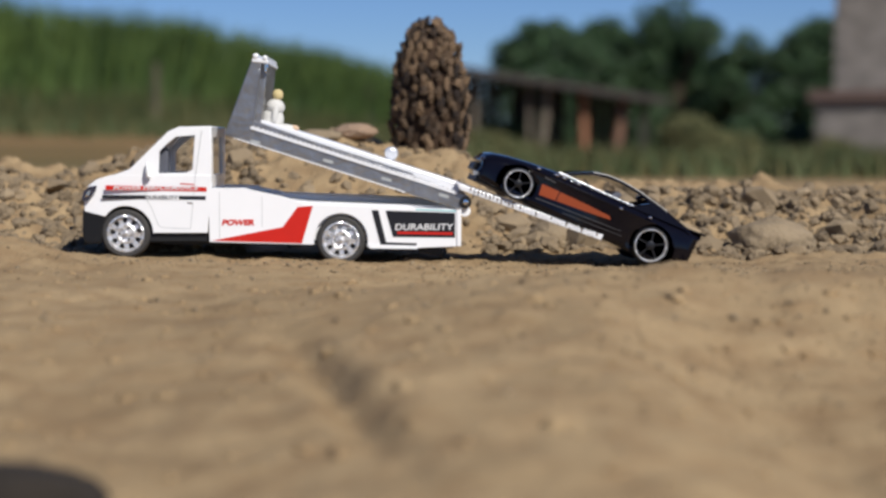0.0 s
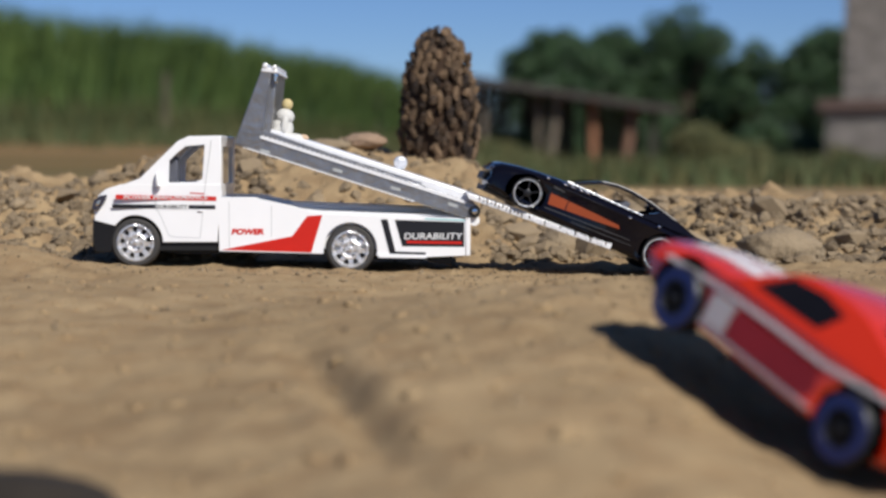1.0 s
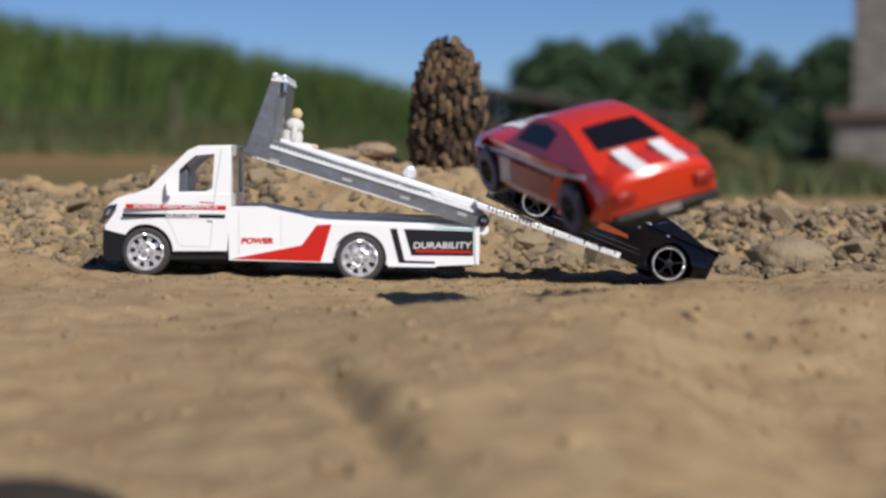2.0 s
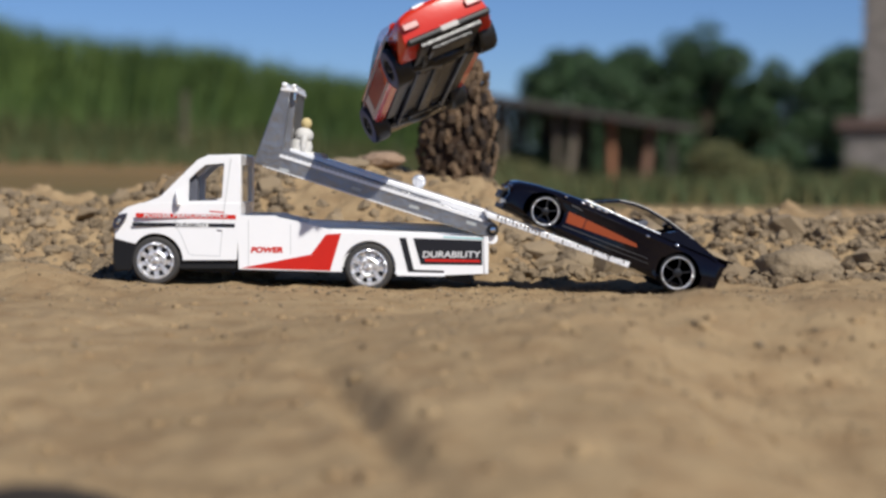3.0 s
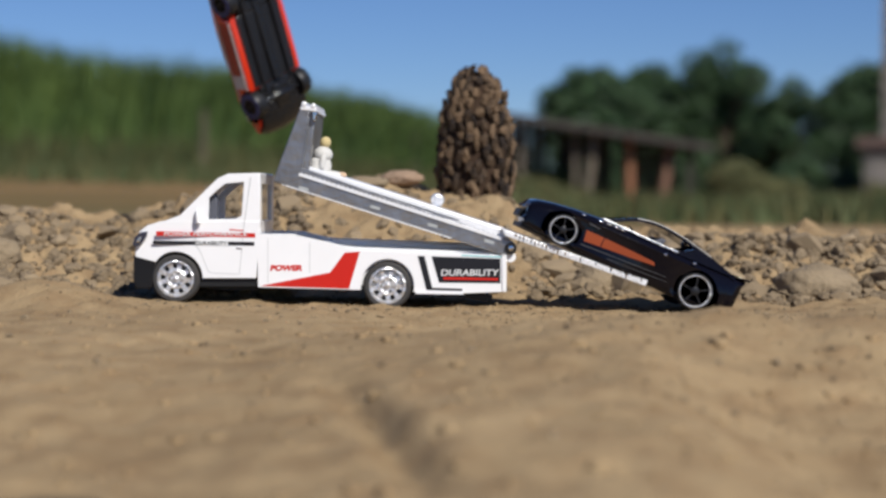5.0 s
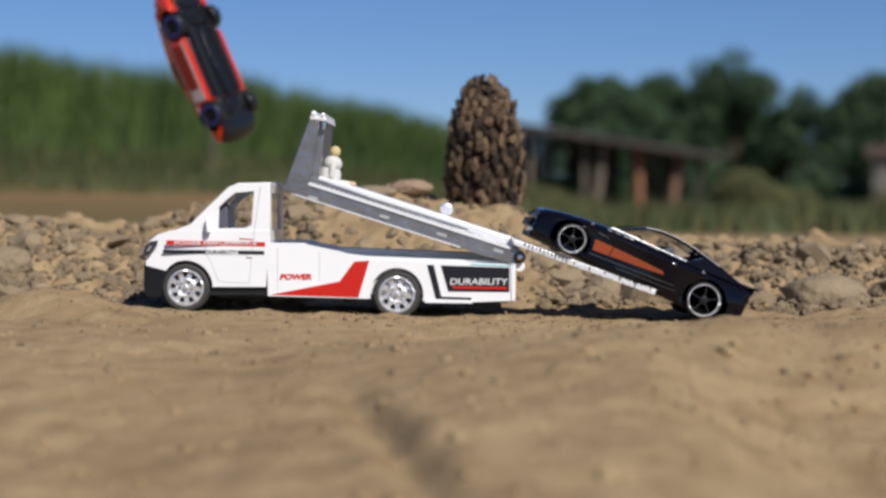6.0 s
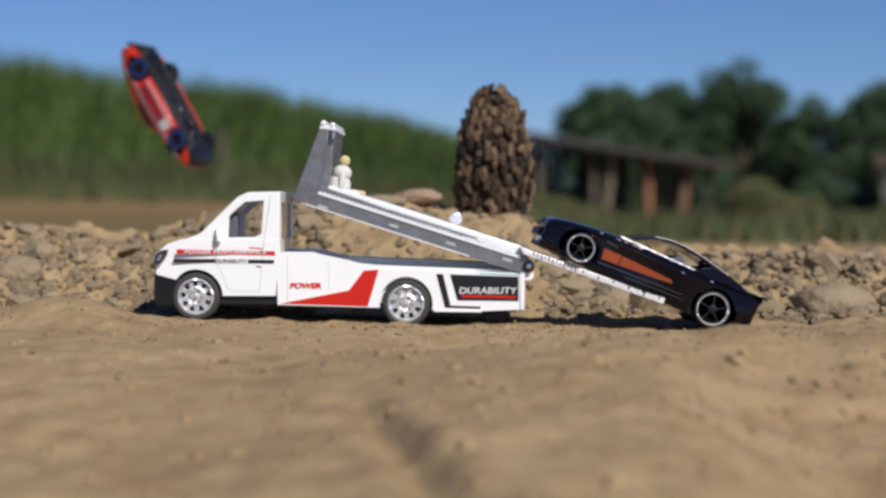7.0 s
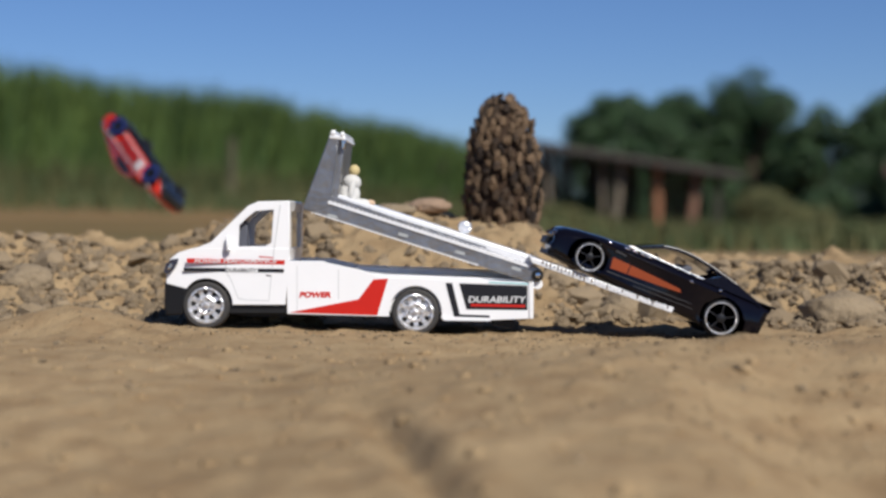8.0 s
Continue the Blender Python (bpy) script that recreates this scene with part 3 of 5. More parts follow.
    for (x, z), y, sd in ((fc, 2.9, -1), (rc, 2.9, -1), (fc, WIDE - 2.9, 1), (rc, WIDE - 2.9, 1)):
        dished_wheel(truck, (x, y, z), 7.25, 5.2, 5.3, sd)

    # tilted bed
    bed = [(-53.0, 36.6), (-45.0, 41.0), (15.6, 19.9), (18.2, 18.8), (19.2, 16.9), (17.9, 15.0), (15.6, 14.8), (12.0, 15.9), (-39.4, 32.2)]
    for y in (-0.2, 33.6):
        part("ramp_beam", prism(bed, [y, y + 2.2]), GREY_METAL, truck, "grey metal ramp side", bevel=0.0003)
    part("ramp_deck", prism([(-45.0, 39.8), (-44.0, 41.6), (-26.1, 36.0), (14.6, 22.9), (16.6, 19.9), (14.6, 18.6), (-44.0, 37.1)], [2.1, 33.5]), SILVER, truck, "bright silver ramp deck", bevel=0.0004)
    strip("lower_edge", (-49.3, 35.5), (-0.3, 19.9), 0.3, SILVER, truck, -0.4, 0.5, "bright lower edge")
    strip("top_rail", (-45.3, 38.8), (14.9, 19.6), 0.9, SILVER, truck, -0.6, 2.2, "chrome top rail")
    strip("top_rail", (-44.7, 41.1), (14.9, 22.2), 0.8, SILVER, truck, 33.0, 35.9, "chrome top rail")
    strip("deck_slot", (-32.8, 36.5), (2.0, 25.2), 0.15, DARK_CHASSIS, truck, 1.8, 2.3)
    for k in range(7):
        x, z = (-39.4, 37.8)[0] + k * 8.3, (-39.4, 37.8)[1] - k * 2.62
        ball(x, 3.0, z + 1.0, 0.6, 0.6, 0.35, bm := bmesh.new(), 10, 6)
        part("stud", bm, GREY_METAL, truck, smooth=80)
    for k in range(26):
        x, z = (-0.3, 19.8)[0] + k * 0.62, (-0.3, 19.8)[1] - k * 0.19
        part("tooth", box(x, x + 0.35, -0.45, -0.2, z - 0.35, z + 0.05), CHROME, truck)
    notch = bpy.data.meshes.new("notch")
    bm = box(-0.28, 0.28, -0.5, 0.5, -0.35, 0.45)
    bm.to_mesh(notch)
    bm.free()
    notch.materials.append(SILVER)
    for k in range(44):
        t = k / 43
        ob = new("notch", notch)
        ob.parent = truck
        ob.matrix_basis = pose((-44.6 + 58.6 * t) * MM, 0.0002, (38.85 - 18.75 * t) * MM, 0, 18 + 9 * (k % 3), 0)
    for k in range(40):
        t = k / 39
        ob = new("notch", notch)
        ob.parent = truck
        ob.matrix_basis = pose((-50.0 + 49.0 * t) * MM, 0.0001, (35.6 - 15.7 * t) * MM, 0, 18 + 11 * (k % 3), 0)
        ob.scale = (0.7, 0.9, 0.45)
    for p in ((-44.0, 34.5), (-22.8, 28.9), (-5.8, 23.6), (11.0, 18.8)):
        strip("worn_print", (p[0] - 1.4, p[1] + 0.45), (p[0] + 1.4, p[1] - 0.35), 0.8, GREY_DECAL, truck, -0.24, -0.1, "worn pale print")
    gusset = [(-53.0, 36.8), (-45.0, 58.0), (-42.0, 57.7), (-44.3, 40.5), (-44.0, 37.5), (-49.3, 36.0)]
    for y in (-0.3, 33.5):
        part("headboard_side", prism(gusset, [y, y + 2.2]), GREY_METAL, truck, "grey headboard side", bevel=0.0003)
    part("headboard", prism([(-43.4, 57.5), (-40.5, 57.5), (-42.4, 39.5), (-44.8, 38.8)], [2.05, 33.5]), GREY_METAL, truck, "grey metal headboard", bevel=0.0003)
    strip("headboard_edge", (-42.0, 57.5), (-44.8, 39.1), 0.22, GREY_METAL, truck, -0.5, 0.2)
    strip("worn_print", (-46.5, 50.1), (-45.2, 51.4), 0.7, GREY_DECAL, truck, -0.24, -0.1)
    for x, z, r in (((-43.7, 59.5)[0], (-43.7, 59.5)[1], 0.75), ((-41.0, 59.0)[0], (-41.0, 59.0)[1], 0.65)):
        part("top_bar", lathe([(0.3, -0.9), (r, -0.7), (r, 36.0), (0.3, 36.2)], 18), SILVER, truck, "bright silver roller bar", m=pose(x * MM, 0, z * MM))
    plates("top_cap", [(-44.7, 59.0), (-40.2, 58.5), (-40.0, 57.2), (-45.0, 57.7)], SILVER, truck, -0.5, 35.8, bevel=0.0003)
    plates("top_hook", [(-41.4, 57.7), (-40.0, 57.3), (-40.4, 54.4), (-41.4, 54.9)], CHROME, truck, 0.3, 2.4, bevel=0.0003)
    for y in (-0.9, 34.2):
        part("pivot", lathe([(0.5, y), (1.75, y + 0.1), (1.75, y + 1.9), (0.5, y + 2.0)], 22), DARK_CHASSIS, truck, "dark pivot", m=pose((17.3, 16.9)[0] * MM, 0, (17.3, 16.9)[1] * MM))
    part("pivot_pin", lathe([(0.2, -1.25), (0.8, -1.15), (0.8, 0.5)], 16), CHROME, truck, "chrome pin", m=pose((17.4, 16.9)[0] * MM, 0, (17.4, 16.9)[1] * MM))
    part("roller", lathe([(0.4, 0.8), (1.6, 0.9), (1.6, 35), (0.4, 35.1)], 20), WHITE, truck, "white rear roller", m=pose((17.3, 14.3)[0] * MM, 0, (17.3, 14.3)[1] * MM))
    # loading tongue
    for y in (-2.2, 24.0):
        plates("loading_ramp", [(14.6, 22.9), (16.3, 22.2), (57.7, 7.5), (57.0, 5.8), (35.1, 13.6), (15.6, 20.6)], SILVER, truck, y, y + 9.0, "chrome loading ramp", bevel=0.0002)
        for k in range(34):
            x, z = (18.6, 20.9)[0] + k * 1.12, (18.6, 20.9)[1] - k * 0.398
            part("tread", box(x, x + 0.5, y - 0.25, y + 9.2, z - 0.5 - 0.25 * (k % 3), z + 0.32 - 0.12 * (k % 2)), CHROME if k < 12 or k % 4 == 1 else SILVER, truck)
    for x, z in ((-4.6, 31.0),):
        bm = lathe([(0.3, 25), (1.9, 25.2), (2.2, 27.5), (1.9, 30), (0.3, 30.2)], 24)
        part("winch_drum", bm, RIM_SILVER, truck, "chrome winch drum", m=pose(x * MM, 0, z * MM))
    return truck


TRUCK = tow_truck()


# ---------------------------------------------------------------- toy cars
def car_body(outline, half, crown=0.5, ends=(0, 0), pinch=0.12, tuck=0.0):
    """Body shell: the side outline, narrowed in plan towards nose and tail, its top crowned."""
    x0, x1 = min(p[0] for p in outline), max(p[0] for p in outline)
    zs = [p[1] for p in outline]
    z0, z1 = min(zs), max(zs)

    def shape(x, f, z):
        u = 2 * (x - x0) / (x1 - x0) - 1
        wide = half * (1 - pinch * abs(u) ** 4)
        h = (z - z0) / (z1 - z0)
        wide *= 1 - 0.10 * max(0.0, h - 0.55) / 0.45 - tuck * max(0.0, 0.3 - h)
        up = crown * (1 - f * f) - 1.2 * abs(f) ** 12 if h > 0.5 else 0.0
        out = -0.9 * f * f * (1 if u > 0 else -1) * abs(u) ** 8
        return (x + out, f * wide, z + up)

    bm = prism(outline, [-1, -0.975, -0.94, -0.88, -0.7, -0.35, 0, 0.35, 0.7, 0.88, 0.94, 0.975, 1], shape)
    bm.faces.ensure_lookup_table()
    bm.normal_update()
    bmesh.ops.recalc_face_normals(bm, faces=bm.faces)
    bmesh.ops.inset_region(bm, faces=list(bm.faces[-2:]), thickness=0.0012, depth=0.0006)
    return bm


def cabin_shape(z_low, z_top, half_low, half_top):
    def shape(x, f, z):
        h = max(0.0, min(1.0, (z - z_low) / (z_top - z_low)))
        return (x, f * (half_low + (half_top - half_low) * h), z + 0.35 * (1 - f * f) * h)
    return shape


def resample(line, n):
    """n + 1 even points along a polyline."""
    seg = [math.dist(a, b) for a, b in zip(line, line[1:])]
    total, out = sum(seg), []
    for i in range(n + 1):
        d = total * i / n
        for k, s in enumerate(seg):
            if d <= s or k == len(seg) - 1:
                t = min(1.0, d / s)
                out.append((line[k][0] + (line[k + 1][0] - line[k][0]) * t, line[k][1] + (line[k + 1][1] - line[k][1]) * t))
                break
            d -= s
    return out


def band(top, drop):
    """A strip that follows a line and is drop thick below it."""
    return top + [(x, z - drop) for x, z in reversed(top)]


def black_car():
    """Origin at the middle of the rear axle, nose to +x."""
    car = tagged(empty("toy_sports_car"), "glossy black toy sports car with orange stripe, nose on ramp", "toy car")
    fx, wb = 43.3, 0.0
    out = [(-13.4, 0.6), (-13.8, 8.0), (-14.6, 9.2), (-10.5, 9.2), (-3, 8.3), (10, 8.1), (22, 8.1), (33.8, 7.7), (42, 6.9), (49, 5.8), (53.4, 4.7), (55.4, 3.6), (56.2, 1.9), (55.6, 0.2), (56.2, -1.6), (54.8, -3.2)]
    out += [(50, -3.5)] + arc(fx, 0, 5.5, -39, 219, 16) + [(30, -4.0), (20, -4.3), (8, -4.4)] + arc(0, 0, 6.4, -43, 215, 16) + [(-8.0, -1.6)]
    part("body", car_body(out, 14.2, 0.7, pinch=0.16), BLACK_PAINT, car, "glossy black body", bevel=0.0005)
    top = resample([(34, 7.5), (28, 10.7), (23.5, 12.9), (19, 13.9), (14, 14.1), (8, 13.4), (0, 11.8), (-6, 10.0), (-10, 9.0)], 20)
    sh = cabin_shape(7.4, 14.1, 12.3, 8.8)
    roof = top[6:14]
    part("roof", prism(band(roof, 1.15), [-1, -0.6, 0, 0.6, 1], sh), BLACK_PAINT, car, "black roof", bevel=0.0003)
    for f0, f1 in ((-1.0, -0.86), (0.86, 1.0)):
        part("pillar", prism(band(top[:8], 1.05), [f0, f1], sh), BLACK_PAINT, car)
        part("pillar", prism(band(top[12:], 1.15), [f0, f1], sh), BLACK_PAINT, car)
        part("quarter_panel", prism([(10, 7.9), (3.5, 12.0), (-6, 9.9), (-10, 8.6)], [f0 * 1.012, f1 * 1.012], sh), BLACK_PAINT, car)
        part("window_trim", prism(band([(33.5, 8.4), (19, 8.5), (8, 8.7)], 0.35), [f0 * 1.01, f1 * 1.01], sh), CHROME, car, "chrome window trim")
        part("roof_trim", prism(band(top[5:17], 0.3), [f0 * 1.015, f0 * 1.015 + 0.05] if f0 < 0 else [f1 * 1.015 - 0.05, f1 * 1.015], sh), DULL_SILVER, car, "dull silver drip rail")
    part("windscreen", prism(band([(33.6, 7.6), (28, 10.5), (24, 12.5)], 0.3), [-0.85, 0, 0.85], sh), SMOKED, car, "smoked windscreen")
    part("rear_window", prism(band([(4, 12.2), (-1, 11.2), (-8, 9.3)], 0.3), [-0.8, 0, 0.8], sh), DARK_WINDOW, car, "dark rear window")
    for y in (-6, 5):
        part("seat", prism([(14, 6), (22, 6), (21, 8.0), (16.5, 8.3), (14.5, 10.6), (12.8, 10.4)], [y - 3, y + 3]), CAB_DARK, car, bevel=0.0004)
    part("steering_wheel", lathe([(1.1, -0.15), (1.4, 0), (1.1, 0.15)], 16), CAB_DARK, car, m=pose(0.0235, 0.005, 0.0092, 60, 0, 90))
    # side decals, both sides follow the flank
    def flank(x, y, z):
        u = 2 * (x - 22.9) / 71.0
        return 14.2 * (1 - 0.16 * abs(u) ** 4) + 0.62
    for sd in (1, -1):
        def panel(name, pts, mat, label="", proud=0.06):
            bm = prism(pts, [-0.2, proud], lambda x, y, z: (x, sd * (flank(x, y, z) + y), z))
            part(name, bm, mat, car, label)
        panel("orange_stripe", [(37, 2.9), (36.5, -0.4), (31.4, 0.05), (31.4, 2.95)], ORANGE_DECAL, "orange side stripe")
        panel("orange_stripe", [(31.1, 2.95), (31.1, 0.1), (22, 0.9), (14.2, 1.8), (14.9, 2.7), (22, 2.9)], ORANGE_DECAL, "orange side stripe")
        panel("silver_line", [(37, -1.5), (37, -1.75), (10, 0.05), (10, 0.2)], DULL_SILVER)
        panel("small_bar", [(37, 5.2), (37, 4.8), (33.5, 4.7), (33.5, 4.95)], DULL_SILVER)
        panel("silver_line", [(28, -2.2), (28, -2.4), (9, -1.2), (9, -1.08)], DULL_SILVER)
        for x, z in ((39.5, 6.6), (12.5, 6.2), (3.5, 7.4)):
            ball(x, sd * 13.7, z, 0.7, 0.45, 0.4, bm := bmesh.new(), 10, 6)
            part("marker_lamp", bm, CHROME, car, smooth=80)
        for k, (x, z) in enumerate([(34, 7.0), (31.5, 7.2), (29, 7.3), (27, 7.4)]):
            ball(x, sd * 13.35, z, 1.1, 0.4, 0.3, bm := bmesh.new(), 10, 6)
            part("chrome_detail", bm, CHROME, car, smooth=80)
        part("headlight", box(53.3, 55.8, sd * 9 - 2.2, sd * 9 + 2.2, 1.6, 3.2), LAMP_DARK, car, "dark headlight", bevel=0.0004)
    part("grille", box(54.3, 56.6, -7, 7, -1.4, 1.0), BLACK_PLASTIC, car, "black grille", bevel=0.0003)
    part("splitter", box(48, 55.0, -11.0, 11.0, -3.9, -3.2), BLACK_PLASTIC, car, bevel=0.0002)
    part("spoiler", prism([(-14.9, 9.8), (-14.6, 9.2), (-9, 8.9), (-9, 9.4)], [-11.5, 11.5]), BLACK_PAINT, car, "black tail spoiler", bevel=0.0002)
    part("chassis", box(-9, 55, -10.5, 10.5, -4.2, -1.5), DARK_CHASSIS, car, "dark underside")
    for x, r in ((fx, 4.65), (0.0, 5.5)):
        for sd in (1, -1):
            wheel("wheel", car, (x, sd * 12.5, 0), r, 4.2, r * 0.86, (RUBBER_BLACK, RIM_SILVER, BLACK_PAINT), 5, "black tyre", "chrome rim ring", side=sd, rim_line=True)
    return car


BLACK_CAR = black_car()
fwd = Vector((-0.907 * math.cos(radians(4)), -0.907 * math.sin(radians(4)), 0.421)).normalized()
side_way = Vector((0, 0, 1)).cross(fwd).normalized()
turn = Matrix((fwd, side_way, fwd.cross(side_way))).transposed()
BLACK_CAR.matrix_basis = Matrix.Translation(Vector((0.0717, 0.0005, 0.0042)) - turn @ Vector((0, 0.0130, 0))) @ turn.to_4x4()


def red_car():
    """Origin on the ground line between the axles, nose to +x."""
    car = tagged(empty("toy_muscle_car"), "red toy fastback car with white racing stripes, leaping over the truck", "toy car")
    out = [(-35.6, 5.2), (-36.4, 7.0), (-36.8, 11.4), (-35.8, 12.6), (-31, 13.1), (-24, 13.4), (-10, 12.9), (4, 12.5), (14, 12.2), (24, 11.6), (29, 10.9), (34.4, 10.1), (35.6, 9.0), (35.0, 7.2), (31.8, 5.6), (30.2, 4.8)]
    out += [(28.4, 4.3)] + arc(21.5, 5.4, 6.5, -17, 197, 16) + [(8, 3.4), (-8, 3.4)] + arc(-21.5, 5.6, 6.8, -18, 196, 16) + [(-30, 4.2)]
    part("body", car_body(out, 14.6, 0.9, pinch=0.14), RED_PAINT, car, "glossy red body", bevel=0.0006)
    top = resample([(14, 12.2), (9, 15.2), (4, 17.6), (0, 18.4), (-6, 18.5), (-12, 17.9), (-20, 15.9), (-27, 13.9), (-31, 13.0)], 24)
    sh = cabin_shape(12.2, 18.5, 12.9, 8.6)
    part("roof", prism(top + [(-30, 12.2), (14, 11.9)], [-1, -0.9, -0.5, 0, 0.5, 0.9, 1], sh), RED_PAINT, car, "red fastback roof", bevel=0.0005)
    lift = 0.22

    def over(a, b, f0, f1, name, mat, label, steps=6, lines=None):
        pts = [p for p in (lines or top) if b <= p[0] <= a]
        pts = resample(pts, steps)
        s2 = [(x, z + lift) for x, z in pts]
        part(name, prism(band(s2, 0.3), [f0, (f0 + f1) / 2, f1], sh), mat, car, label)

    over(12.5, 5.0, -0.84, 0.84, "windscreen", DARK_WINDOW, "dark windscreen")
    over(-12.0, -23.8, -0.72, 0.72, "rear_window", DARK_WINDOW, "dark rear window")
    for sd in (1, -1):
        pts = [(9.0, 13.4), (4.5, 16.8), (-3, 17.4), (-8.5, 16.6), (-6.5, 13.6)]
        bm = prism(pts, [-0.25, 0.12], lambda x, y, z: (x, sd * (12.9 + (8.6 - 12.9) * (z - 12.2) / 6.3 + y), z))
        part("side_window", bm, DARK_WINDOW, car, "dark side window")
    # stripes on bonnet and boot lid
    half = lambda x: 14.6 * 0.9

    def deck_z(x):
        line = [(-36.8, 11.4), (-35.8, 12.6), (-31, 13.1), (-24, 13.4), (-10, 12.9), (4, 12.5), (14, 12.2), (24, 11.6), (29, 10.9), (34.4, 10.1)]
        xs, zs = [p[0] for p in line], [p[1] for p in line]
        return float(np.interp(x, xs, zs))

    for x0, x1, name in ((14.5, 31.5, "bonnet_stripe"), (-36.0, -25.8, "boot_stripe")):
        for y in (-4.6, 4.6):
            pts = [(x0 + (x1 - x0) * k / 6, deck_z(x0 + (x1 - x0) * k / 6)) for k in range(7)]
            bm = prism(band([(x, z + 0.3 + (float(np.interp(x, [-31, -25.5], [0.0, 0.95])) if x < 0 else 0.0)) for x, z in pts], 0.5), [y - 1.75, y, y + 1.75], lambda x, yy, z: (x, yy, z + 0.9 * (1 - (yy / 13.5) ** 2)))
            part(name, bm, WHITE_DECAL, car, "white racing stripe")
    pts = [(15 + 16 * k / 6, deck_z(15 + 16 * k / 6)) for k in range(7)]
    for y in (-1.3, 1.3):
        part("bonnet_stripe", prism(band([(x, z + 0.3) for x, z in pts], 0.5), [y - 0.5, y + 0.5], lambda x, yy, z: (x, yy, z + 0.9)), WHITE_DECAL, car, "thin white racing stripe")

    def flank(x):
        u = 2 * (x + 0.6) / 72.4
        return 14.6 * (1 - 0.14 * abs(u) ** 4) + 0.62

    for sd in (1, -1):
        def panel(name, pts, mat, label="", proud=0.08):
            bm = prism(pts, [-0.25, proud], lambda x, y, z: (x, sd * (flank(x) * (1 - 0.1 * max(0.0, ((z - 3.4) / 10 - 0.55) / 0.45)) + y), z))
            part(name, bm, mat, car, label)
        panel("shoulder_stripe", [(28.5, 9.9), (28.5, 9.3), (14, 10.2), (0, 10.6), (-12, 10.5), (-27, 11.6), (-27, 12.2), (-12, 11.2), (0, 11.2), (14, 10.9)], STRIPE_GREY, "pale shoulder stripe")
        panel("side_stripe", [(14.5, 5.2), (14.5, 4.5), (-14, 4.4), (-14, 5.1)], STRIPE_GREY, "pale sill stripe")
        panel("number_panel", [(14, 9.7), (8.5, 9.9), (8.5, 5.6), (14, 5.4)], STRIPE_GREY, "pale side panel")
        panel("side_decal", [(8, 9.7), (-13, 10.0), (-13.5, 7.0), (-10, 5.4), (8, 5.4)], DARK_RED, "dark red side panel")
        part("tail_lamp", box(-37.2, -35.5, sd * 9.5 - 2.4, sd * 9.5 + 2.4, 8.4, 10.2), DARK_RED, car, "dark red tail lamp", bevel=0.0003)
        part("headlight", lathe([(0.3, -0.6), (1.5, -0.5), (1.7, 0.6)], 16), LAMP_DARK, car, "dark round headlight", m=pose(0.0350, sd * 0.0085, 0.0082, 0, 0, -90))
    part("rear_bumper", box(-37.8, -35.4, -12.4, 12.6, 4.8, 6.4), BLACK_PLASTIC, car, "black rear bumper", bevel=0.0005)
    part("number_plate", box(-38.0, -37.7, -2.6, 2.6, 4.9, 6.3), PLATE, car, "pale plate")
    part("grille", box(32.6, 35.6, -6.6, 6.6, 6.9, 8.9), BLACK_PLASTIC, car, "black grille", bevel=0.0003)
    # underside
    part("chassis", box(-15, 14.8, -12.2, 12.2, 3.0, 4.8), CAR_BASE, car, "black plastic base plate", bevel=0.0005)
    part("rear_undertray", box(-36, -15.05, -9.4, 9.4, 3.1, 4.8), CAR_BASE, car, bevel=0.0005)
    part("front_undertray", prism([(14.85, 4.8), (14.85, 3.1), (20, 2.5), (26, 2.5), (29.2, 3.4), (31.0, 5.2)], [-9.2, -8.2, 8.2, 9.2]), CAR_BASE, car, bevel=0.0006)
    part("engine_pan", prism([(16, 3.2), (17, 1.5), (24, 1.6), (27.5, 3.0)], [-4, -3, 3, 4]), GLOSS_BLACK, car, "glossy black sump", bevel=0.0006)
    for x in (17.5, 20.5, 23.5):
        for y in (-6.6, 6.6):
            ball(x, y, 2.6, 1.0, 0.8, 0.7, bm := bmesh.new(), 10, 6)
            part("bolt_boss", bm, GLOSS_BLACK, car, smooth=80)
    for y in (-6.6, 6.6):
        part("track_rod", prism([(18, 3.2), (18, 2.0), (19, 2.0), (19, 3.2)], [y - 3.2, y + 3.2]), GLOSS_BLACK, car, bevel=0.0002)
        part("leaf_spring", prism([(-30, 3.4), (-26, 2.2), (-18, 2.2), (-14, 3.4)], [y - 0.8, y + 0.8]), GLOSS_BLACK, car, bevel=0.0002)
    part("gearbox", prism([(15, 3.1), (15, 1.6), (4, 1.9), (-18, 2.3), (-18, 3.1)], [-1.8, -1.1, 1.1, 1.8]), GLOSS_BLACK, car, bevel=0.0004)
    part("fuel_tank", box(-34.5, -28, -6.4, 6.4, 2.0, 3.3), CAR_BASE, car, bevel=0.0005)
    for y in (-7.5, 7.5):
        bm = lathe([(0.3, -26), (0.75, -25.8), (0.75, 14), (0.3, 14.2)], 10)
        part("exhaust_pipe", bm, CAR_BASE, car, "black exhaust pipe", m=pose(-0.006, y * MM, 0.0024, 0, 0, 90))
    part("front_valance", prism([(25.5, 2.7), (30.5, 3.0), (34.6, 4.6), (36.6, 6.6), (36.9, 8.2), (35.4, 8.6), (33.0, 6.6), (29.0, 5.2)], [-12.6, -11.6, -8, 0, 8, 11.6, 12.6], lambda x, y, z: (x - 2.6 * (abs(y) / 12.6) ** 3 * (x - 25.5) / 11, y, z)), GLOSS_BLACK, car, "glossy black front bumper and valance", bevel=0.0006)
    # the shell stands tall over the axles
    for ob in car.children:
        for v in ob.data.vertices:
            if v.co.z > 6 * MM:
                v.co.z = 6 * MM + (v.co.z - 6 * MM) * 1.2
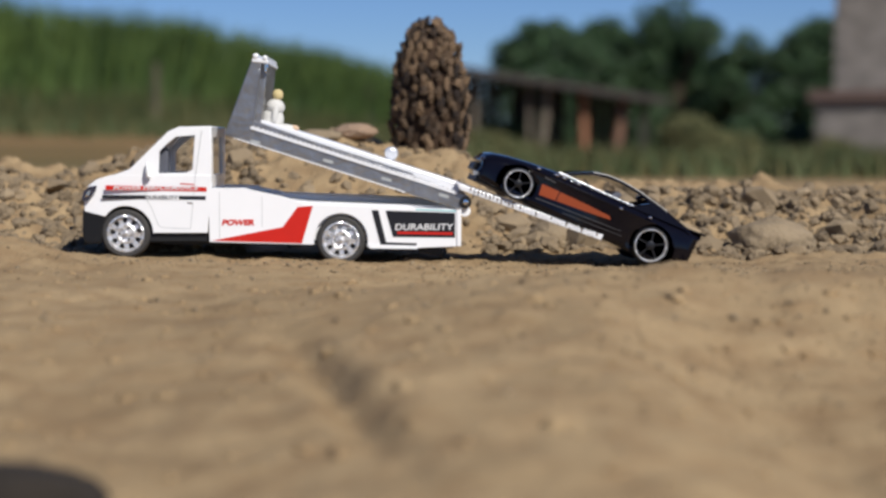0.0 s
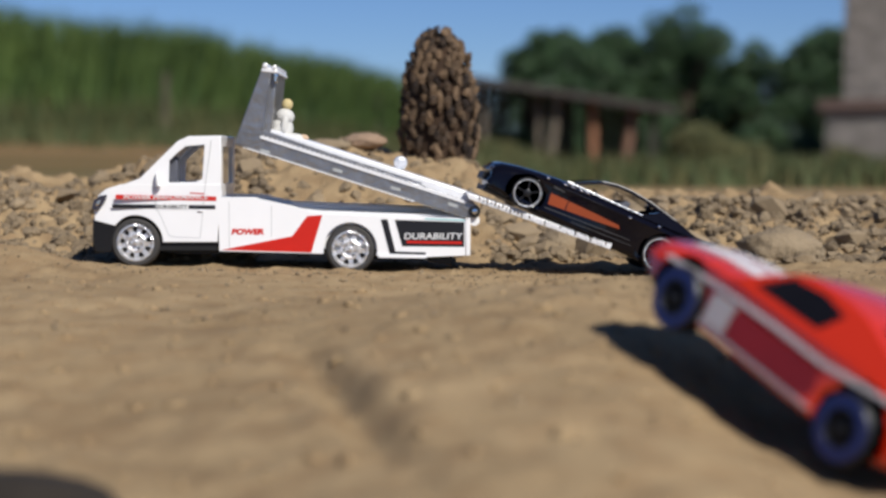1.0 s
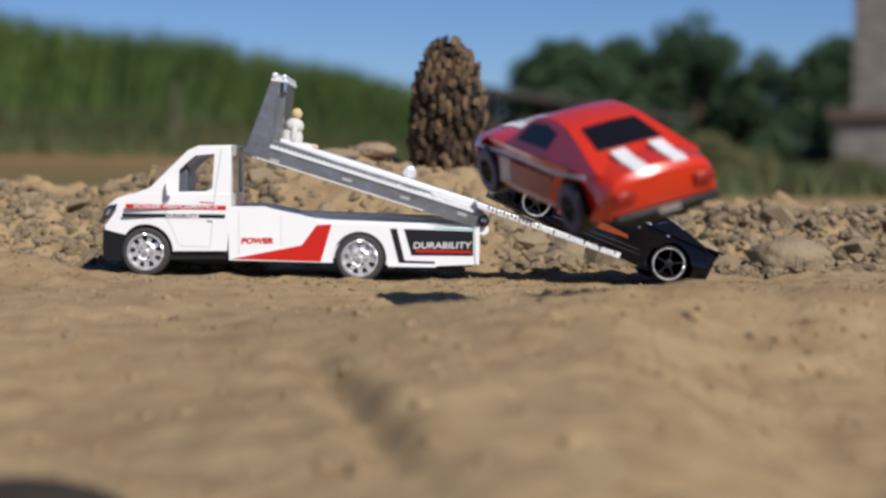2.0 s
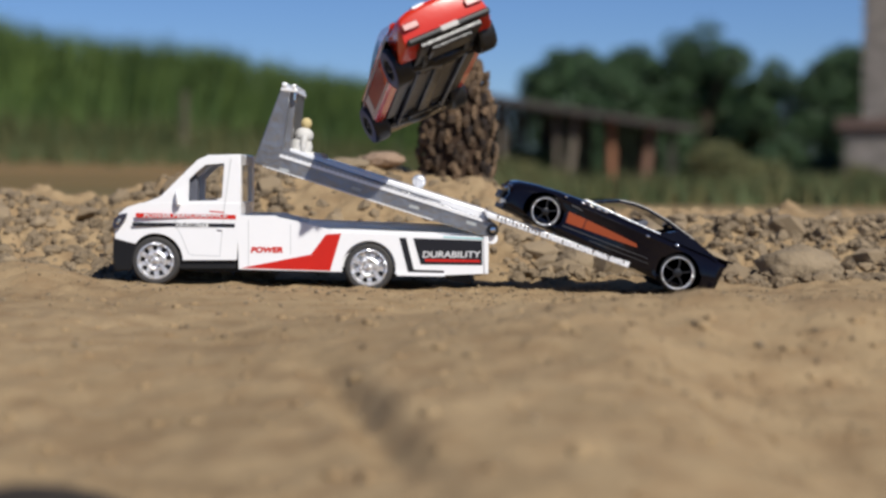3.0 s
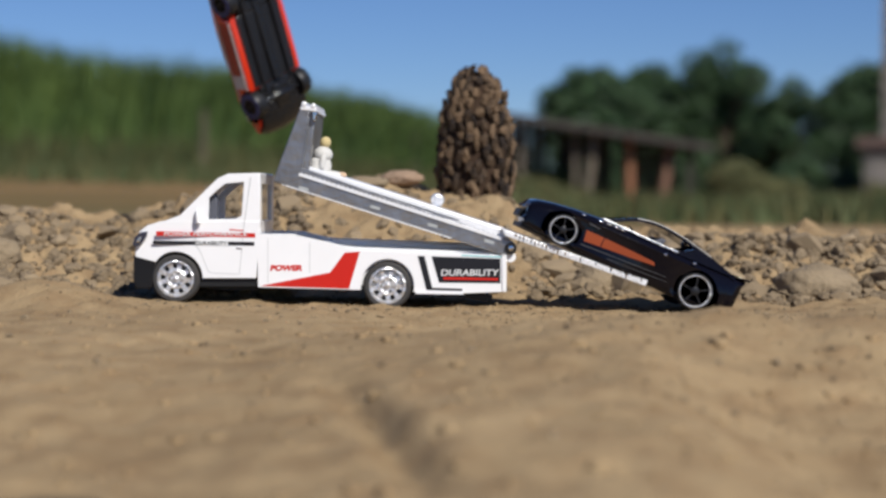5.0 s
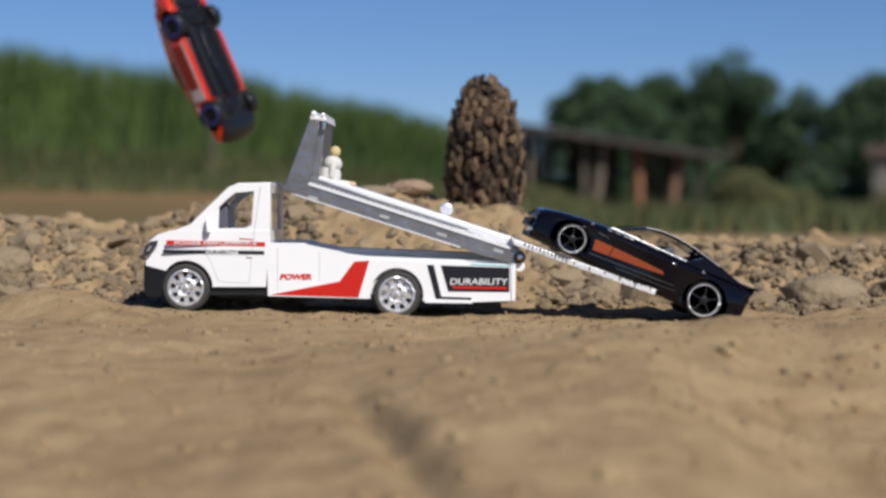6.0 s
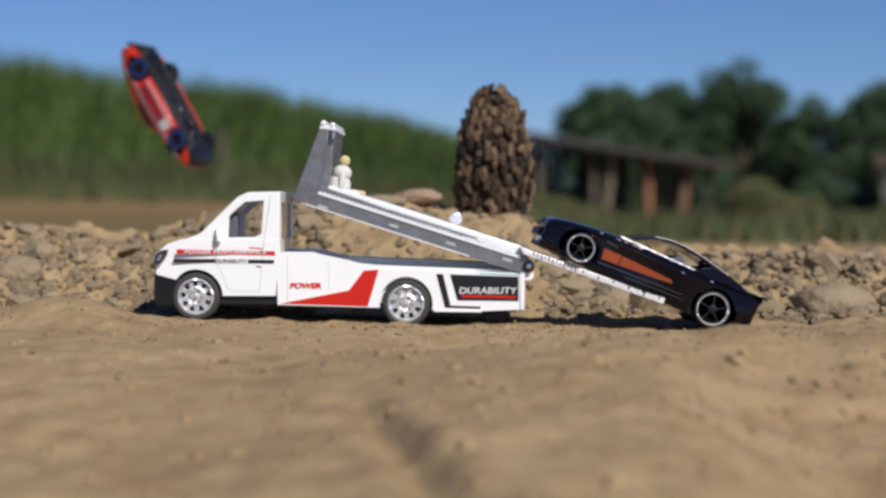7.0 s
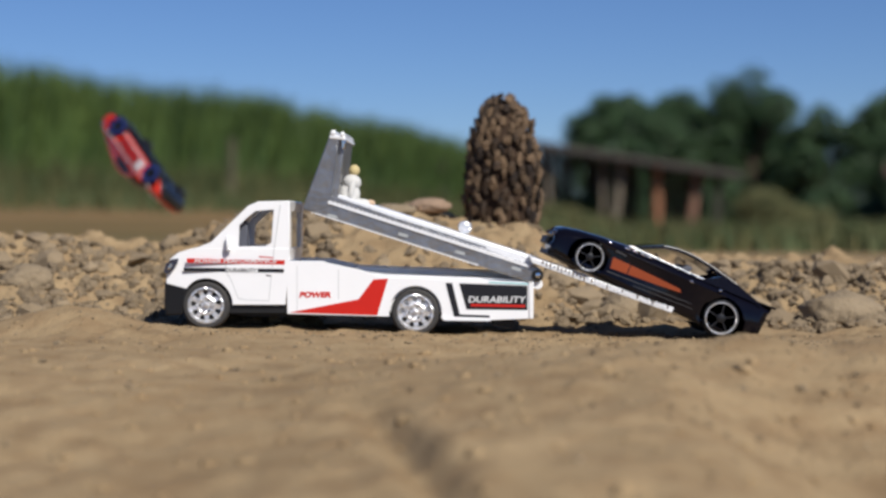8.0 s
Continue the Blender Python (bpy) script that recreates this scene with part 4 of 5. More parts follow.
    for x, z in ((21.5, 5.4), (-21.5, 5.6)):
        part("axle", lathe([(1.1, -10), (1.3, -9), (1.9, -4), (2.6, -2.4), (2.6, 2.4), (1.9, 4), (1.3, 9), (1.1, 10)], 14), GLOSS_BLACK, car, m=pose(x * MM, 0, (z - 2.2) * MM))
        for sd in (1, -1):
            tyre = wheel("wheel", car, (x, sd * 13.0, z), 5.7, 5.0, 3.1, (RUBBER_BLACK, BLACK_PLASTIC, BLACK_PLASTIC), 5, "black toy wheel with blue sidewall", "black hub", side=sd)
            part("sidewall", lathe([(5.25, sd * 2.3), (5.15, sd * 2.6), (3.3, sd * 2.66), (3.1, sd * 2.3)], 36, cap=False), BLUE_TYRE, tyre, "blue sidewall ring")
    return car


RED_CAR = red_car()


# ---------------------------------------------------------------- pine cone, doll, rocks
def convex_lump(points, seed, rx, ry, rz):
    """An angular lump: the hull of random points on an ellipsoid (millimetres)."""
    rnd = random.Random(seed)
    bm = bmesh.new()
    for _ in range(points):
        v = Vector((rnd.gauss(0, 1), rnd.gauss(0, 1), rnd.gauss(0, 1))).normalized() * rnd.uniform(0.82, 1.0)
        bm.verts.new((v.x * rx * MM, v.y * ry * MM, v.z * rz * MM))
    hull = bmesh.ops.convex_hull(bm, input=bm.verts)
    bmesh.ops.delete(bm, geom=[g for g in hull["geom_interior"] if isinstance(g, bmesh.types.BMVert)], context="VERTS")
    return bm


def pine_cone():
    cone = tagged(empty("pine_cone", pose(0.0093, 0.172, 0.0262)), "brown dry pine cone standing upright on the rubble", "pine cone")
    def radius(h):
        return float(np.interp(h, [0, 4, 14, 28, 38, 46, 52, 56, 58.5], [15.4, 16.8, 17.4, 16.9, 15.1, 12.2, 8.8, 5.4, 1.6]))
    part("core", lathe([(max(0.3, radius(h) * 0.74), h) for h in np.linspace(0, 55, 14)], 24), CONE_CORE, cone, "dark core", m=pose(0, 0, 0, 90, 0, 0))
    cone.children[0].matrix_basis = pose(0, 0, 0, 90, 0, 0)
    shapes = []
    for k in range(7):
        bm = convex_lump(16, 40 + k, 2.1 + 0.3 * (k % 3), 1.6, 4.9 + 0.6 * (k % 2))
        me = bpy.data.meshes.new("scale")
        bm.to_mesh(me)
        bm.free()
        me.materials.append(CONE)
        shapes.append(me)
    rnd = random.Random(9)
    count = 286
    for i in range(count):
        h = 1.0 + 55.0 * (i + 0.5) / count
        rad = radius(h)
        a = radians(137.5) * i + rnd.uniform(-0.12, 0.12)
        ob = new("scale", shapes[rnd.randrange(7)])
        ob.parent = cone
        lean = 8 + rnd.uniform(-13, 13) - max(0.0, h - 42) * 3.0
        rr = rad * 0.86 + rnd.uniform(-0.9, 0.8)
        ob.matrix_basis = pose(rr * math.cos(a) * MM, rr * math.sin(a) * MM, (h + rnd.uniform(-1.6, 1.2)) * MM, 0, 0, math.degrees(a) + 90) @ pose(0, 0, 0, lean, rnd.uniform(-22, 22), rnd.uniform(-22, 22))
        ob.scale = (rnd.uniform(0.65, 1.0), rnd.uniform(0.7, 1.1), rnd.uniform(0.45, 0.85))
    return cone


pine_cone()


def doll():
    """A seated doll as one plain shape."""
    bm = bmesh.new()
    ball(0, 0, 3.2, 2.6, 2.4, 3.4, bm)
    ball(0.3, 0, 6.6, 2.2, 2.6, 2.2, bm)
    ball(3.2, -1.2, 1.4, 2.6, 1.0, 1.0, bm)
    ball(3.2, 1.2, 1.4, 2.6, 1.0, 1.0, bm)
    ball(0.6, -2.5, 4.6, 0.8, 0.8, 2.2, bm)
    n_cloth = len(bm.faces)
    ball(5.2, -1.0, 1.6, 1.2, 0.9, 0.8, bm)
    n_tan = len(bm.faces)
    ball(0.5, 0, 9.9, 1.3, 1.3, 1.6, bm)
    bm.faces.ensure_lookup_table()
    for i, f in enumerate(bm.faces):
        f.material_index = 0 if i < n_cloth else (2 if i < n_tan else 1)
    ob = part("doll", bm, [DOLL, DOLL_HAIR, DOLL_TAN], smooth=80)
    ob.matrix_basis = pose(-0.0402, 0.011, 0.0378, 0, 7, 0) @ Matrix.Diagonal((1.3, 1.2, 1.1, 1))
    return tagged(ob, "small white doll with blond hair sitting on the ramp", "doll")


doll()


def rock(name, x, y, size, mat, label, seed, sink=0.3, turn_z=0.0):
    rx, ry, rz = size
    bm = bmesh.new()
    bmesh.ops.create_icosphere(bm, subdivisions=4, radius=1.0)
    for v in bm.verts:
        p = v.co.copy()
        k = 1 + 0.22 * noise.noise(p * 1.1 + Vector((seed, 0, 0))) + 0.10 * noise.noise(p * 2.6 + Vector((0, seed, 0))) + 0.035 * noise.noise(p * 8 + Vector((0, 0, seed)))
        v.co = Vector((p.x * rx, p.y * ry, p.z * rz)) * k * MM
    ob = part(name, bm, mat, smooth=50)
    ob.matrix_basis = pose(x, y, float(base_height(np.array([x]), np.array([y]))[0]) + rz * (1 - sink) * MM, 0, 0, turn_z)
    return tagged(ob, label, "rock")


rock("rock", 0.1215, 0.060, (14, 9, 7.2), ROCK, "rounded brown rock half buried in the rubble", 3.1, 0.52, 10)
rock("rock", 0.0495, 0.070, (8.5, 7, 5.2), ROCK, "low rounded brown rock behind the ramp", 5.7, 0.45, 30)
rock("rock", -0.020, 0.160, (8.2, 6, 3.1), PINK_STONE, "smooth reddish stone on top of the bank", 8.2, 0.3, 15)
rock("rock", -0.034, 0.150, (9.5, 5, 2.7), ROCK, "flat pale stone on top of the bank", 1.4, 0.3, -10)
rock("rock", -0.157, 0.078, (8.5, 6, 6), ROCK, "rounded pale stone at the end of the rubble", 4.4, 0.3, 25)
# the clod is added, its dark colour stands in for a shaded hollow
rock("clod", -0.0540, -0.2660, (14, 8, 5.5), SHADE_CLOD, "added clod of soil, coloured dark for a shaded hollow in the slope", 6.3, 0.35, 20)
rock("rock", 0.081, 0.120, (6.0, 5, 4.6), ROCK, "pale stone on the rubble crest", 2.2, 0.3, 40)


# ---------------------------------------------------------------- distance
def leaf_cloud(centres, count, size, seed, flat=0.5):
    """Small bent leaves scattered in clumps (x, y, z, rx, ry, rz), denser at the skin."""
    rng = np.random.default_rng(seed)
    which = rng.integers(0, len(centres), count)
    c = np.array(centres)[which]
    d = rng.normal(size=(count, 3))
    d /= np.linalg.norm(d, axis=1)[:, None]
    p = c[:, :3] + d * c[:, 3:6] * rng.uniform(0.45, 1.08, (count, 1))
    a = rng.normal(size=(count, 3))
    a /= np.linalg.norm(a, axis=1)[:, None]
    b = np.cross(a, rng.normal(size=(count, 3)))
    b /= np.linalg.norm(b, axis=1)[:, None]
    s = size * rng.uniform(0.6, 1.35, (count, 1))
    n = np.cross(a, b) * s * 0.25
    v = np.stack([p - a * s, p + b * s * flat + n, p + a * s, p - b * s * flat + n], 1).reshape(-1, 3)
    k = np.arange(count)[:, None] * 4
    f = np.concatenate([k + [0, 1, 2], k + [0, 2, 3]], 0)
    return v, f


def cloud_part(name, v, f, mat, parent=None, label=""):
    me = bpy.data.meshes.new(name)
    me.from_pydata(v.tolist(), [], f.tolist())
    ob = new(name, me)
    me.materials.append(mat)
    if parent:
        ob.parent = parent
    return tagged(ob, label)


def limb(bm, a, b, r0, r1, n=7):
    a, b = Vector(a), Vector(b)
    w = (b - a).normalized()
    u = w.orthogonal().normalized()
    v = w.cross(u)
    ra, rb = [], []
    for i in range(n):
        t = 2 * math.pi * i / n
        d = u * math.cos(t) + v * math.sin(t)
        ra.append(bm.verts.new(a + d * r0))
        rb.append(bm.verts.new(b + d * r1))
    for i in range(n):
        bm.faces.new((ra[i], ra[(i + 1) % n], rb[(i + 1) % n], rb[i]))
    bm.faces.new(ra)
    bm.faces.new(list(reversed(rb)))


def far_ground(x, y):
    return float(base_height(np.array([x]), np.array([y]))[0])


def tree(x, y, height, wide, seed, leaves, label, low=0.12):
    z = far_ground(x, y)
    t = tagged(empty("tree", pose(x, y, z)), label, "tree", "trees behind the shed")
    rnd = random.Random(seed)
    bm = bmesh.new()
    limb(bm, (0, 0, -0.1), (0.1, 0.05, height * 0.45), 0.16, 0.10)
    clumps = []
    for i in range(48):
        a = rnd.uniform(0, 2 * math.pi)
        h = height * rnd.uniform(low, 0.9)
        reach = wide * rnd.uniform(0.35, 1.0) * math.sin(math.pi * min(0.95, 0.25 + 0.6 * h / height))
        tip = (reach * math.cos(a), reach * math.sin(a) * 0.7, h)
        limb(bm, (0.05, 0.02, min(height * 0.44, h * 0.6)), tip, 0.06, 0.02, 5)
        k = height * rnd.uniform(0.06, 0.135)
        clumps.append((*tip, k * 1.15, k, k * 0.9))
    clumps.append((0, 0, height * 0.88, wide * 0.35, wide * 0.3, height * 0.12))
    part("trunk", bm, BARK, t, "brown trunk and limbs")
    v, f = leaf_cloud(clumps, leaves * 2, 0.11, seed)
    cloud_part("crown", v, f, LEAF, t, "dark green leafy crown")
    return t


def bush(name, x, y, rx, height, seed, leaves, mat, label, cat="bush"):
    b = tagged(empty(name, pose(x, y, far_ground(x, y))), label, cat)
    rnd = random.Random(seed)
    bm = bmesh.new()
    clumps = []
    for i in range(9):
        a = rnd.uniform(0, 2 * math.pi)
        k = rnd.uniform(0.1, 0.85)
        tip = (rx * k * math.cos(a), rx * k * 0.5 * math.sin(a), height * (0.75 - 0.55 * k) * rnd.uniform(0.8, 1.15))
        limb(bm, (0, 0, -0.05), tip, 0.025, 0.008, 5)
        clumps.append((*tip, rx * 0.30, rx * 0.25, height * 0.27))
    part("stems", bm, BARK, b)
    v, f = leaf_cloud(clumps, leaves, 0.055, seed)
    cloud_part("foliage", v, f, mat, b)
    return b


def reeds():
    """A long stand of tall reeds that draws away to the far end."""
    rng = np.random.default_rng(5)
    n = 19000
    u = rng.uniform(0, 1, n)
    deep = rng.uniform(0, 1, n) ** 1.6
    x = -9.0 + u * 9.6 - 0.2 * deep
    y = 21.5 + u ** 1.15 * 24 + deep * 4.5
    z = base_height(x, y)
    h = (2.10 + 0.13 * u + 0.06 * np.sin(x * 2.3) + 0.06 * np.sin(x * 7.1 + 1)) * rng.uniform(0.6, 1.12, n)
    a = rng.uniform(0, 2 * np.pi, n)
    lean = rng.uniform(0.02, 0.30, n) * h
    w = rng.uniform(0.018, 0.04, n)
    dx, dy = np.cos(a), np.sin(a)
    rows = []
    for t, k in ((0.0, 1.0), (0.4, 1.0), (0.75, 0.75), (1.0, 0.08)):
        cx, cy, cz = x + dx * lean * t ** 2, y + dy * lean * t ** 2, z + h * (t - 0.06 * t * t)
        rows.append(np.stack([cx - dy * w * k, cy + dx * w * k, cz], 1))
        rows.append(np.stack([cx + dy * w * k, cy - dx * w * k, cz], 1))
    v = np.stack(rows, 1).reshape(-1, 3)
    k = np.arange(n)[:, None] * 8
    f = np.concatenate([k + [0, 1, 3, 2], k + [2, 3, 5, 4], k + [4, 5, 7, 6]], 0)
    ob = cloud_part("reeds", v, f, REED)
    return tagged(ob, "dense stand of tall green reeds along the field", "reeds", kind="stuff")


def dry_grass():
    rng = np.random.default_rng(8)
    n = 38000
    y = rng.uniform(6, 46, n)
    x = np.where(rng.uniform(0, 1, n) < 0.33, rng.uniform(-0.36, 0, n), rng.uniform(0, 0.36, n)) * y
    sparse = (x > -0.02 * y) | (rng.uniform(0, 1, n) < 0.7)
    x, y = x[sparse], y[sparse]
    n = len(x)
    keep = ~((x < -9.0 + 9.6 * ((y - 21.5) / 24)) & (y > 23))
    x, y = x[keep], y[keep]
    n = len(x)
    # short weeds close behind the bank
    low_y = rng.uniform(1.2, 8.0, 15000)
    low_x = rng.uniform(-0.2, 4.0, 15000)
    x, y = np.concatenate([x, low_x]), np.concatenate([y, low_y])
    n = len(x)
    # taller weeds along the foot of the reeds
    m = 9000
    u, deep = rng.uniform(0, 1, m), rng.uniform(0, 1, m) ** 1.7
    foot_x, foot_y = -9.0 + 9.6 * u, 21.5 + 24 * u ** 1.15 - 9.0 * deep * rng.uniform(0.4, 1.0, m)
    x, y = np.concatenate([x, foot_x]), np.concatenate([y, foot_y])
    tall = np.concatenate([np.ones(n), 4.6 * (1 - deep) + 0.8])
    n = len(x)
    z = base_height(x, y)
    h = tall * rng.uniform(0.03, 0.12, n) * np.clip(y / 7.0, 0.15, 1.0) * (1 + (y > 20) * 0.6) * (1 + (x > 0) * 0.35)
    a = rng.uniform(0, 2 * np.pi, n)
    w = 0.003 + 0.00075 * y
    dx, dy = np.cos(a), np.sin(a)
    v = np.stack([np.stack([x - dy * w, y + dx * w, z - 0.01], 1), np.stack([x + dy * w, y - dx * w, z - 0.01], 1), np.stack([x + dx * h * 0.4, y + dy * h * 0.4, z + h], 1)], 1).reshape(-1, 3)
    f = np.arange(n)[:, None] * 3 + [0, 1, 2]
    ob = cloud_part("dry_grass", v, f, DRY_GRASS)
    return tagged(ob, "patchy dry grass and weeds on the field", "grass", kind="stuff")


def fence_post(x, y, height, r, label):
    bm = bmesh.new()
    limb(bm, (0, 0, -0.3), (0.03, 0, height), r, r * 0.9, 8)
    ob = part("fence_post", bm, POST_WOOD)
    ob.matrix_basis = pose(x, y, far_ground(x, y))
    return tagged(ob, label, "post", "fence posts by the reeds")


def shed():
    """An open shed with a sagging dark roof on rough posts."""
    y = 50.0
    x0, x1 = 1.2, 7.9
    s = tagged(empty("open_shed", pose(0, y, 0)), "open wooden shed with low dark roof on rough posts", "shed")
    zl, zr = 2.45, 1.42
    n = 10
    for k in range(n):
        bm = bmesh.new()
        a, b = x0 + (x1 - x0) * k / n, x0 + (x1 - x0) * (k + 1) / n - 0.02
        za, zb = zl + (zr - zl) * k / n, zl + (zr - zl) * (k + 1) / n
        v = [bm.verts.new(p) for p in ((a, -0.7, za), (b, -0.7, zb), (b, 3.2, zb + 0.1), (a, 3.2, za + 0.1), (a, -0.7, za - 0.2), (b, -0.7, zb - 0.2), (b, 3.2, zb - 0.1), (a, 3.2, za - 0.1))]
        for q in ((0, 1, 2, 3), (7, 6, 5, 4), (0, 4, 5, 1), (1, 5, 6, 2), (2, 6, 7, 3), (3, 7, 4, 0)):
            bm.faces.new([v[i] for i in q])
        part("roof_panel", bm, ROOFING, s, "dark sagging roof panel")
    base = -0.75
    for x, r, mat, lean in ((2.1, 0.07, OLD_WOOD, 0.02), (3.75, 0.06, OLD_WOOD, 0.0), (4.2, 0.12, OLD_WOOD, 0.16), (5.42, 0.125, RED_WOOD, 0.0), (6.5, 0.14, BROWN_WOOD, 0.16)):
        top = zl + (zr - zl) * (x - x0) / (x1 - x0) - 0.15
        bm = bmesh.new()
        limb(bm, (x - lean, 0, base), (x + lean, 0, top), r, r * 0.9, 8)
        part("post", bm, mat, s, "rough timber post")
    # added backing, coloured near black to stand in for the shaded interior
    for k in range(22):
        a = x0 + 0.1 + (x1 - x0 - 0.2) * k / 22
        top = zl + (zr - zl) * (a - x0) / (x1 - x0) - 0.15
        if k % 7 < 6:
            part("board", box(a, a + 0.26, 2.6, 2.64, base, top, unit=1.0), SHED_SHADE, s)
    return s


def house():
    """The corner of a block-built house: a wider lower storey under a brown ledge."""
    y = 42.0
    h = tagged(empty("house", pose(10.98, y, 0, 0, 0, -17) @ pose(-10.98, 0, 0)), "grey block-built house with a brown ledge between storeys", "house")
    base = far_ground(10.5, y) - 0.2
    lower = (10.55, 18.0, base, 1.10)
    upper = (10.98, 18.0, 1.42, 6.2)
    for name, (a, b, z0, z1), d in (("lower_wall", lower, 0.0), ("upper_wall", upper, 0.25)):
        part(name, box(a + 0.02, b, d + 0.02, 3.0, z0, z1, unit=1.0), MORTAR, h, "mortar behind the blocks")
    part("ledge", box(10.35, 18.2, -0.2, 3.1, 1.10, 1.42, unit=1.0), LEDGE, h, "brown concrete ledge", bevel=0.02)
    part("roof", box(10.7, 18.4, -0.2, 3.4, 6.2, 6.45, unit=1.0), ROOFING, h, "flat roof slab")
    me = bpy.data.meshes.new("wall_block")
    bm = box(0, 0.39, 0, 0.06, 0, 0.19, unit=1.0)
    bm.to_mesh(me)
    bm.free()
    me.materials.append(BLOCK)
    for (a, b, z0, z1), d in ((lower, 0.0), (upper, 0.25)):
        r = 0
        z = z0
        while z + 0.19 < z1:
            x = a + (0.2 if r % 2 else 0.0)
            while x < a + 3.2:
                ob = new("wall_block", me)
                ob.parent = h
                ob.location = (x, d - 0.03, z)
                x += 0.4
            z += 0.2
            r += 1
    return h


reeds()
dry_grass()
fence_post(-4.35, 28.3, 1.15, 0.07, "pale weathered fence post before the reeds")
fence_post(-0.95, 41.0, 1.6, 0.08, "thin weathered fence post at the end of the reeds")
fence_post(-7.3, 24.0, 1.0, 0.05, "short weathered fence post before the reeds")
shed()
house()
tree(4.6, 60, 5.4, 1.5, 11, 5200, "young green tree with airy crown behind the shed")
tree(5.9, 58, 5.0, 1.5, 12, 5200, "green tree with thin crown behind the shed")
tree(7.6, 60, 5.6, 1.6, 17, 6500, "dense green tree behind the shed")
tree(9.9, 60, 6.6, 2.0, 13, 7500, "tall dense dark green tree behind the shed")
tree(12.0, 58, 5.0, 1.9, 14, 6500, "low round dark green tree", 0.05)
tree(14.6, 58, 5.4, 1.9, 15, 8000, "dense dark green tree beside the house", 0.05)
tree(11.2, 64, 5.0, 2.3, 16, 6500, "broad dark green tree further back", 0.05)
tree(7.0, 66, 4.6, 2.4, 18, 6000, "low broad green tree further back", 0.03)
tree(5.6, 63, 5.5, 1.9, 31, 6000, "green tree with open crown among the others", 0.05)
tree(8.8, 65, 5.2, 2.2, 32, 6500, "broad green tree among the others", 0.05)
tree(6.6, 63, 4.6, 1.9, 33, 6000, "rounded green tree among the others", 0.05)
tree(16.2, 60, 6.0, 2.0, 34, 6500, "tall dark green tree behind the house", 0.05)
bush("bush", 7.15, 40, 1.65, 1.4, 21, 7000, BUSH_LEAF, "rounded yellow-green bush beside the shed")
bush("bush", 10.3, 39.5, 0.75, 1.0, 22, 2600, BUSH_LEAF, "weedy bush against the house wall")
bush("bush", 2.0, 46, 1.5, 0.9, 23, 3500, BUSH_LEAF, "low green weeds before the shed")
bush("bush", 5.2, 56, 3.2, 1.9, 25, 9000, LEAF, "dense green thicket behind the shed")
bush("bush", 1.6, 55, 2.8, 2.4, 26, 9000, LEAF, "green thicket at the end of the reeds")
bush("bush", 8.9, 44, 1.5, 1.45, 27, 5000, LEAF, "dark green bush between the shed and the house")
bush("bush", 3.0, 51.5, 1.7, 1.5, 28, 5000, LEAF, "dark green weeds inside the open shed")
bush("bush", 11.3, 48, 1.4, 1.5, 24, 4000, LEAF, "dark green bush beside the house")


